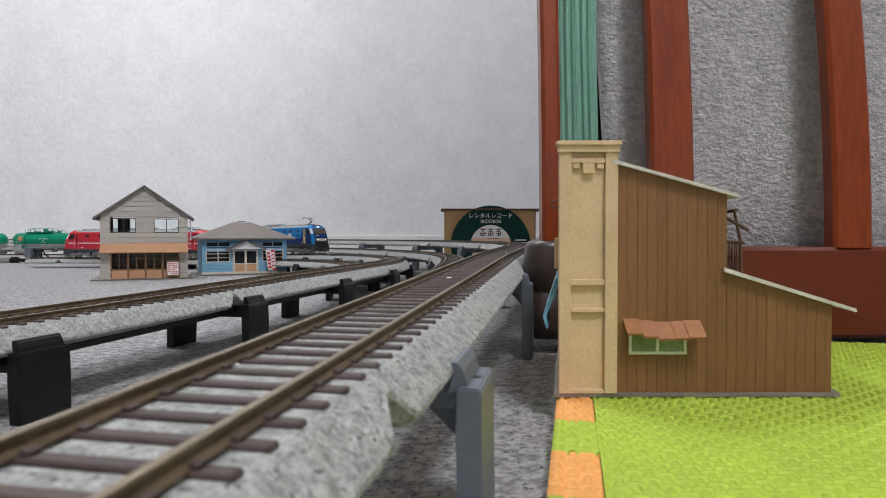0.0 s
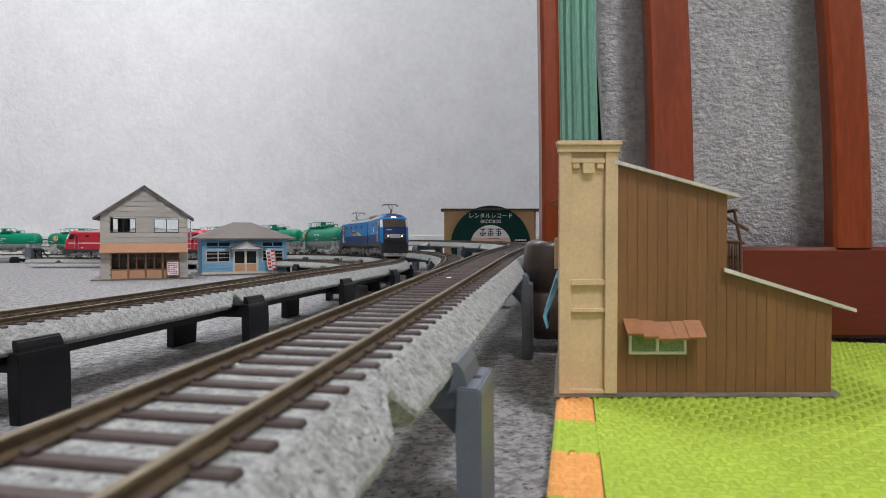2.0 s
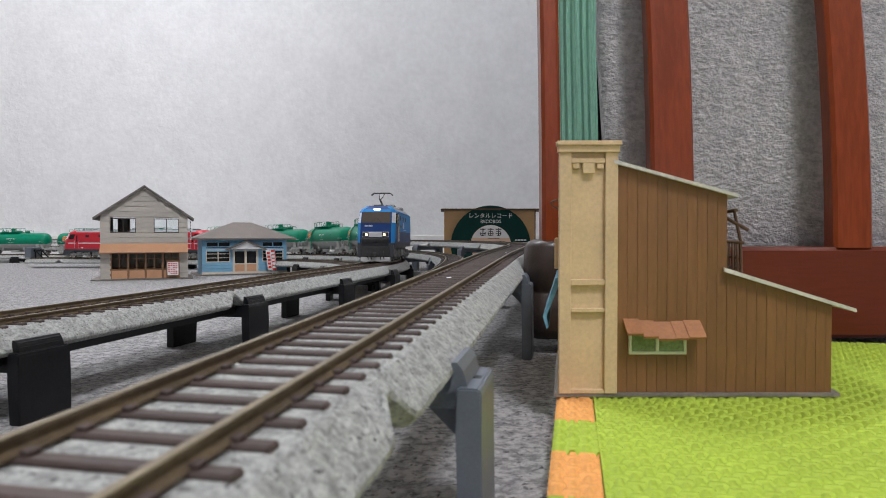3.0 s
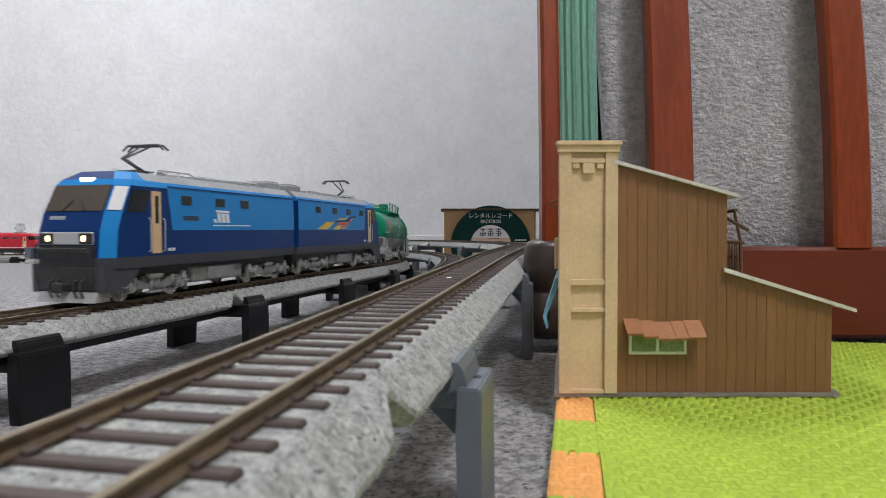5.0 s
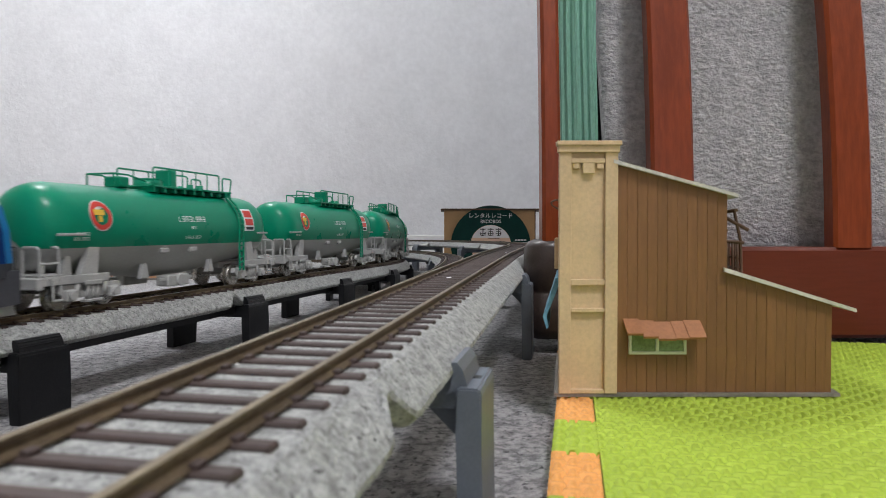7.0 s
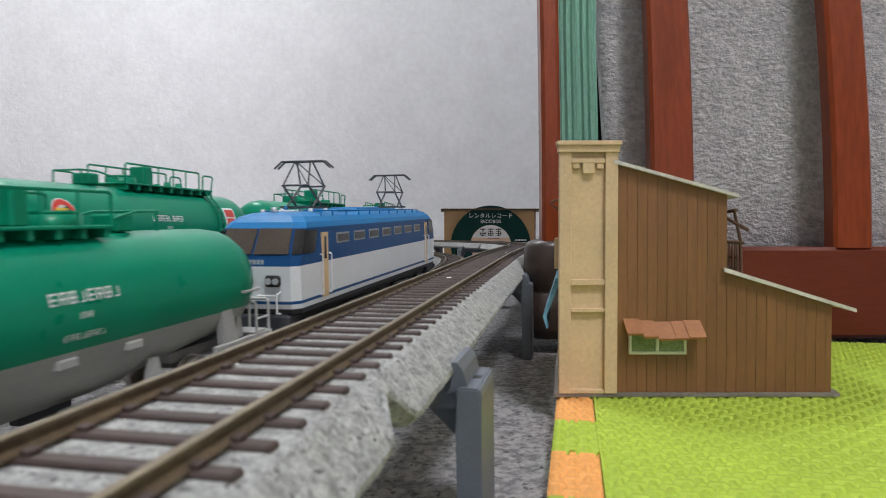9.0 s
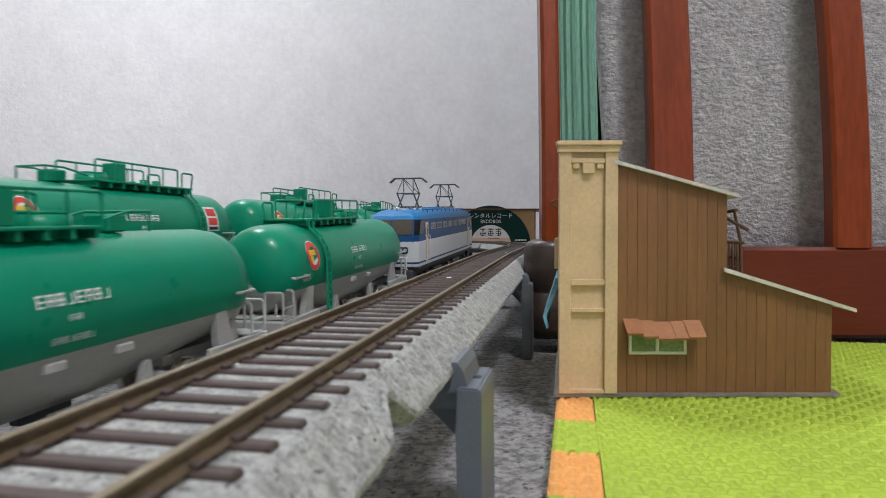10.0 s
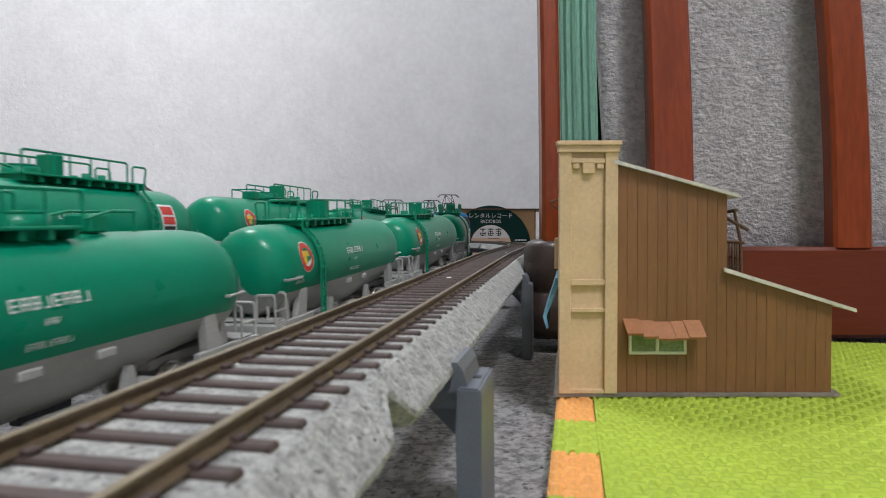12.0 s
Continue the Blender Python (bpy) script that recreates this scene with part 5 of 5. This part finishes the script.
def blue_shop():
    top = thing("blue_hip_roof_shop", "light blue clapboard shop with a grey-brown hip roof and porch", "model building")
    top.matrix_basis = HOUSE_GROW @ P(-261, 836, 0, 0, 0, 27)
    bm = fresh()
    box(bm, -62, 60, -7, 62, 0.1, 1.4, 0.3)
    part("base_board", bm, SHOP_BASE, top)
    bm = fresh()
    box(bm, -54.5, 54.5, -0.9, 0.8, 1.4, 4.4)
    part("skirting", bm, CREAM, top)
    holes = [(-49, -20, 17.5, 33), (22, 49, 17.5, 33), (-49, -19.5, 37, 43.2), (22, 49, 37, 43.2), (-15, 15, 1.4, 33)]
    boards(top, -54, 54, 4.4, 48, 4.4, holes, BLUE_SIDING)
    for u in (-54, 52.5):
        bm = fresh()
        box(bm, u, u + 1.5, 1.7, 54, 1.4, 48)
        part("wall", bm, BLUE_SIDING, top)
    bm = fresh()
    box(bm, -54, 54, 53, 54.5, 1.4, 48)
    part("wall", bm, BLUE_SIDING, top)
    bm = fresh()
    box(bm, -50, 50, 20, 21, 1.4, 47)
    part("inner_wall", bm, INNER_DARK, top)
    bm = fresh()
    eave = [(-65, -9, 46.4), (65, -9, 46.4), (65, 62, 46.4), (-65, 62, 46.4)]
    low = [bm.verts.new(p) for p in eave]
    up = [bm.verts.new((x, y, z + 1.8)) for x, y, z in eave]
    r = [bm.verts.new((-12, 26, 69.5)), bm.verts.new((12, 26, 69.5))]
    bm.faces.new(low[::-1])
    for i in range(4):
        bm.faces.new((low[i], low[(i + 1) % 4], up[(i + 1) % 4], up[i]))
    bm.faces.new((up[0], up[1], r[1], r[0]))
    bm.faces.new((up[1], up[2], r[1]))
    bm.faces.new((up[2], up[3], r[0], r[1]))
    bm.faces.new((up[3], up[0], r[0]))
    part("roof", bm, ROOF_BROWN, top, "grey-brown hip roof")
    for a, b, c, d, bars, rails in ((-49, -20, 17.5, 33, 1, 2), (22, 49, 17.5, 33, 1, 2), (-49, -19.5, 37, 43.2, 1, 0), (22, 49, 37, 43.2, 1, 0)):
        frame_window(top, a, b, c, d, bars, rails, CREAM if rails else BLUE_SIDING, -0.4, WINDOW_DARK, 1.2)
    bm = fresh()
    for u in (-15, 0, 15):
        box(bm, u - 1.4, u + 1.4, -0.8, 1.0, 1.4, 33)
    box(bm, -15, 15, -0.6, 0.8, 31.6, 33.4)
    box(bm, -15, 15, -0.6, 0.8, 1.4, 4.0)
    box(bm, -15, 15, -0.5, 0.7, 13.6, 15.2)
    door = part("door", bm, CREAM, top, "cream double door")
    for a in (-13.6, 1.4):
        bm = fresh()
        box(bm, a, a + 12.2, -0.1, 0.2, 15.2, 31.6)
        part("pane", bm, WINDOW_DARK, door)
        bm = fresh()
        box(bm, a, a + 12.2, -0.2, 0.3, 4, 13.6)
        part("panel", bm, AWNING_TAN, door)
    bm = fresh()
    prism(bm, [(-21, 34), (21, 34), (0, 43.2)], -10, -1, "y")
    part("porch_gable", bm, WHITE_INK, top, "white porch gable")
    for sgn in (-1, 1):
        bm = fresh()
        prism(bm, [(0, 43.4), (0, 45.2), (sgn * 25.5, 34.4), (sgn * 25.5, 32.8)], -13, -0.6, "y")
        part("porch_roof", bm, HOUSE_ROOF, top)
    for k, (u, lean, m_) in enumerate(((26, 3.5, WHITE_INK), (32, 2.6, RED_INK))):
        flag = thing("shop_banner", "narrow white banner with red print on a pole" if k == 0 else "narrow red banner with white print on a pole", "banner", "shop banners")
        flag.matrix_basis = HOUSE_GROW @ P(-261, 836, 0, 0, 0, 27)
        bm = fresh()
        rod(bm, (u + 6, -15 + k * 2, 0), (u - lean + 5, -15 + k * 2, 35), 0.5, 6)
        rod(bm, (u - 2, -15 + k * 2, 34), (u + 6, -15 + k * 2, 33), 0.4, 6)
        part("pole", bm, SILVER, flag)
        bm = fresh()
        prism(bm, [(u, 6), (u + 6, 6.4), (u + 3.6, 33), (u - 3, 32.4)], -15.4 + k * 2, -15.0 + k * 2, "y")
        part("cloth", bm, m_, flag)
        bm = fresh()
        for q in range(5):
            box(bm, u - 1.4 + (4 - q) * 0.5, u + 2.4 + (4 - q) * 0.5, -15.65 + k * 2, -15.4 + k * 2, 8.5 + q * 4.6, 11.6 + q * 4.6)
        part("print", bm, RED_INK if k == 0 else WHITE_INK, flag)


blue_shop()


def words(name, body, size, at, material, parent, squeeze=1.0):
    cu = bpy.data.curves.new(name, "FONT")
    cu.body, cu.size, cu.extrude, cu.align_x, cu.align_y = body, size * 0.001, 0.00012, "CENTER", "CENTER"
    cu.materials.append(material)
    ob = new(name, cu)
    ob.parent = parent
    ob.matrix_basis = P(*at, 90, 0, 0) @ Matrix.Diagonal((squeeze, 1, 1, 1))
    return ob


def record_shop():
    top = thing("record_shop", "tan box-shaped model shop with a big round record sign", "model building")
    top.matrix_basis = HOUSE_GROW
    y = 1092.0
    bm = fresh()
    box(bm, 2, 158, y, y + 70, 0, 95.5, 0.6)
    part("wall", bm, CARD_TAN, top)
    bm = fresh()
    box(bm, 158.0, 160.0, y + 1, y + 70, 0, 95.5, 0.3)
    part("side_wall", bm, DRY_BROWN, top, "dark brown side wall")
    bm = fresh()
    box(bm, -4, 176, y - 5, y + 74, 95.5, 98.2, 0.5)
    part("roof", bm, DRY_BROWN, top, "thin dark flat roof")
    cx, cz = 82.0, 35.0

    def cut_disc(r, a, b):
        bm2 = fresh()
        pts = []
        for k in range(65):
            t = 2 * math.pi * k / 64
            z = cz + r * math.sin(t)
            if z >= 0.5 and k < 64:
                pts.append((cx + r * math.cos(t), z))
        # from the right end of the cut, over the top, to the left end
        pts.sort(key=lambda p: math.atan2(p[1] - cz, p[0] - cx) if math.atan2(p[1] - cz, p[0] - cx) > -math.pi / 2 else math.atan2(p[1] - cz, p[0] - cx) + 2 * math.pi)
        prism(bm2, pts, a, b, "y")
        return bm2
    sign = part("record_sign", cut_disc(68.5, y - 4.0, y - 0.2), RECORD_GREEN, top, "dark green record-shaped sign")
    part("record_label", cut_disc(35.0, y - 4.6, y - 4.0), PEACH, sign, "peach round label")
    bm = fresh()
    pts = [(cx + 34.6 * math.cos(math.radians(a)), cz + 34.6 * math.sin(math.radians(a))) for a in range(22, 159, 4)]
    prism(bm, pts, y - 4.9, y - 4.6, "y")
    part("label_top", bm, WHITE_INK, sign)
    words("sign_text", "レンタルレコード", 9.6, (cx, y - 4.1, 85.5), WHITE_INK, sign)
    words("sign_text", "RECORDS", 8.4, (cx, y - 4.1, 75.8), WHITE_INK, sign, 0.95)
    # the shop's name as plain strokes
    bm = fresh()
    for k in range(3):
        u = cx - 18.5 + k * 13.4
        for a, b, c, d in ((0, 10, 62, 63.4), (1, 9, 58.6, 59.8), (4.4, 5.8, 51.5, 64.4), (0, 10, 54.6, 55.8), (0.5, 1.8, 52, 57), (8.2, 9.5, 52, 58), (2, 8, 51.2, 52.4)):
            if (k, a) in ((0, 1), (2, 0.5)):
                continue
            box(bm, u + a, u + b, y - 5.1, y - 4.9, c, d)
    part("name_bar", bm, BLACK_INK, sign)
    bm = fresh()
    for k in range(6):
        box(bm, cx - 4 + k * 3.4, cx - 1.6 + k * 3.4, y - 5.0, y - 4.6, 46.4, 47.4)
    box(bm, cx - 4, cx + 24, y - 5.0, y - 4.6, 40.0, 42.0)
    part("name_bar", bm, BLACK_INK, sign)
    bm = fresh()
    for k in range(4):
        box(bm, cx + 42 + k * 5, cx + 46 + k * 5, y - 4.4, y - 3.8, 43, 45.2)
    box(bm, cx + 41, cx + 50, y - 4.4, y - 3.8, 30, 40)
    box(bm, cx + 52, cx + 62, y - 4.4, y - 3.8, 30, 40)
    part("name_bar", bm, WHITE_INK, sign)
    bm = fresh()
    for k in (53.5, 57.5):
        box(bm, cx + k, cx + k + 3, y - 4.7, y - 4.3, 32, 38)
    box(bm, cx + 43, cx + 48, y - 4.7, y - 4.3, 33, 38)
    part("name_bar", bm, RECORD_GREEN, sign)


record_shop()


def siding_clutter():
    # buffer stop at the siding's end
    top = thing("buffer_stop", "dark slate buffer stop at the end of the siding", "model buffer stop")
    p, h = LINE_D.at(SIDING_END - 12)
    top.matrix_basis = P(p.x, p.y, p.z - 2, 0, 0, -math.degrees(h))
    bm = fresh()
    box(bm, -16, 16, 2, 14, 2, 21, 0.8)
    part("block", bm, PIER_GREY, top)
    bm = fresh()
    for x in (-9, 9):
        rod(bm, (x, -16, 1), (x, 0, 17), 1.3, 6)
        rod(bm, (x, -2, 0), (x, -2, 18), 1.3, 6)
    box(bm, -13, 13, -4, -1, 13, 17, 0.4)
    part("strut", bm, PIER_BLACK, top)
    ob = thing("paper_sheet", "loose white paper lying on the carpet", "paper")
    bm = fresh()
    box(bm, -1060, -930, 1560, 1640, 0.3, 9.0, 0.3)
    part("sheet", bm, PAINT, ob)
    for k, (s, a, r) in enumerate(((238, -1.5, 1.0), (255, 6, 0.6), (420, 2, 1.2), (345, -5, 0.6), (96, -8.0, 0.5))):
        p, h = LINE_A.at(s, a, -2.4)
        scrap = thing("white_scrap", "small white scrap lying on the sleepers", "scrap", "white scraps")
        scrap.matrix_basis = P(p.x, p.y, p.z, 0, 0, 40 * k)
        bm = fresh()
        vs = bmesh.ops.create_icosphere(bm, subdivisions=2, radius=r * 1.2)["verts"]
        for v in vs:
            v.co *= 1 + 0.3 * noise.noise(v.co * 1.3)
            v.co.z *= 0.5
        part("lump", bm, WHITE_INK, scrap)
# ---------------------------------------------------------------- tracks and piers
SIDING_END = LINE_D.turn + LINE_D.r * LINE_D.sweep + 70
siding_clutter()
for s in (-75, 132, 320, 535, 725, 920, 1120, 1320, 1520, 1720, 1920):
    build_pier(LINE_A, s, PIER_GREY, "slate grey plastic track pier on the carpet", 20.0, 5.4, 1.9 if s == 132 else 0.6)
for s in (150, 285, 420, 615, 800, 990, 1180, 1380, 1580, 1780, 1980):
    build_pier(LINE_B, s, PIER_GREY, "slate grey plastic track pier on the carpet", 20.0, 5.4, 1.9 if s == 132 else 0.6)
for s in (-2350, -2090, -1830, -1570, -1310, -1050, -790, -530, -290, -65, 85, 217, 349, 473, 590, 705, 830, 960, 1090, 1220, 1350, 1480, 1610, 1740, 1870, 2000, 2130):
    build_pier(LINE_C, s, PIER_BLACK, "black plastic track pier on the carpet", 20.0, 4.9, 0.5)
for s in (600, 720, 840, 960, 1080, 1200, 1320, 1440):
    build_pier(LINE_D, s, PIER_BLACK, "black plastic track pier on the carpet", 20.0, 4.9, 0.5)
build_girder(LINE_C, 40, 640)

# ---------------------------------------------------------------- the trains
BLUE_LOCO = section("blue_locomotive_half", "blue double electric locomotive half with white emblem and lit lamps", "blue double locomotive", LOCO_NAVY, LOCO_SKY, None, True, "logo")
BLUE_TAIL = section("blue_locomotive_half", "blue double electric locomotive half with yellow painted emblem", "blue double locomotive", LOCO_NAVY, LOCO_SKY, None, False, "emblem")
RED_HALF = section("red_locomotive_half", "crimson double electric locomotive half with a white stripe, parked", "red double locomotive", LOCO_RED, LOCO_RED, WHITE_INK, False, "")
for ob, s, sign in ((RED_HALF, LINE_D.turn + LINE_D.r * LINE_D.sweep - 77, 1), (copy_thing(RED_HALF, Matrix()), LINE_D.turn + LINE_D.r * LINE_D.sweep - 233, -1)):
    a, b = LINE_D.at(s + 45)[0], LINE_D.at(s - 45)[0]
    d = (a - b) * sign
    ob.matrix_basis = P((a.x + b.x) / 2, (a.y + b.y) / 2, (a.z + b.z) / 2, 0, 0, math.degrees(math.atan2(d.y, d.x)))
WHITE_LOCO = cab_locomotive("white_blue_locomotive", "white and blue electric locomotive with two diamond pantographs", "", EF_WHITE, EF_BLUE, EF_ROOF, EF_BLUE, WINDOW_TINT)
RED_LOCO = cab_locomotive("red_locomotive", "crimson electric locomotive with diamond pantographs at the train's tail", "", LOCO_RED, LOCO_RED, LOCO_RED, WHITE_INK, WINDOW_TINT)
for top, grow, lift, foot in ((BLUE_LOCO, 1.12, 2.2, 11.5), (BLUE_TAIL, 1.12, 2.2, 11.5), (RED_HALF, 1.12, 0.0, 11.5), (WHITE_LOCO, 1.05, 3.4, 10.4), (RED_LOCO, 1.0, 0.0, 11.5)):
    raise_body(top, grow, lift, foot)
TANK = tank_wagon()
raise_body(TANK, 1.05)
C0 = 43.0 + 206.0  # the inner train's nose at 5 s
C_SPEED, B_SPEED = -172.0, 167.0
fleet = [(BLUE_LOCO, LINE_C, C0 + 78, C_SPEED, -1, 94), (BLUE_TAIL, LINE_C, C0 + 234, C_SPEED, 1, 94), (TANK, LINE_C, C0 + 312 + 85, C_SPEED, -1, 110)]
for k in range(1, 8):
    fleet.append((copy_thing(TANK, Matrix()), LINE_C, C0 + 312 + 85 + 170 * k, C_SPEED, -1, 110))
fleet.append((RED_LOCO, LINE_C, C0 + 312 + 170 * 8 + 142, C_SPEED, -1, 144))
fleet.append((WHITE_LOCO, LINE_B, 313 - 3.8 * B_SPEED, B_SPEED, 1, 144))
for k in range(8):
    fleet.append((copy_thing(TANK, Matrix()), LINE_B, 227.0 - 4.5 * B_SPEED - 170 * k, B_SPEED, 1, 110))

# ---------------------------------------------------------------- the tracks, with their sleepers
build_track("outer_viaduct_track", "brown rails on grey ballast carried by slate grey piers", LINE_A, -120, 3000, 20, 2000)
build_track("middle_track", "brown rails on grey ballast laid on the carpet and rising", LINE_B, -2800, 3000, 200, 900)
build_track("inner_viaduct_track", "brown rails on grey ballast carried by black piers", LINE_C, -2400, 3000, 150, 1950)
build_track("siding_track", "brown rails on grey ballast curving away to a siding", LINE_D, TURNOUT + 60, SIDING_END, TURNOUT + 60, SIDING_END)


def motions():
    for ob, line, mid, speed, sign, base in fleet:
        ride(ob, line, mid, speed, sign, base, 37.0 if line is LINE_C else 0.0)


motions()
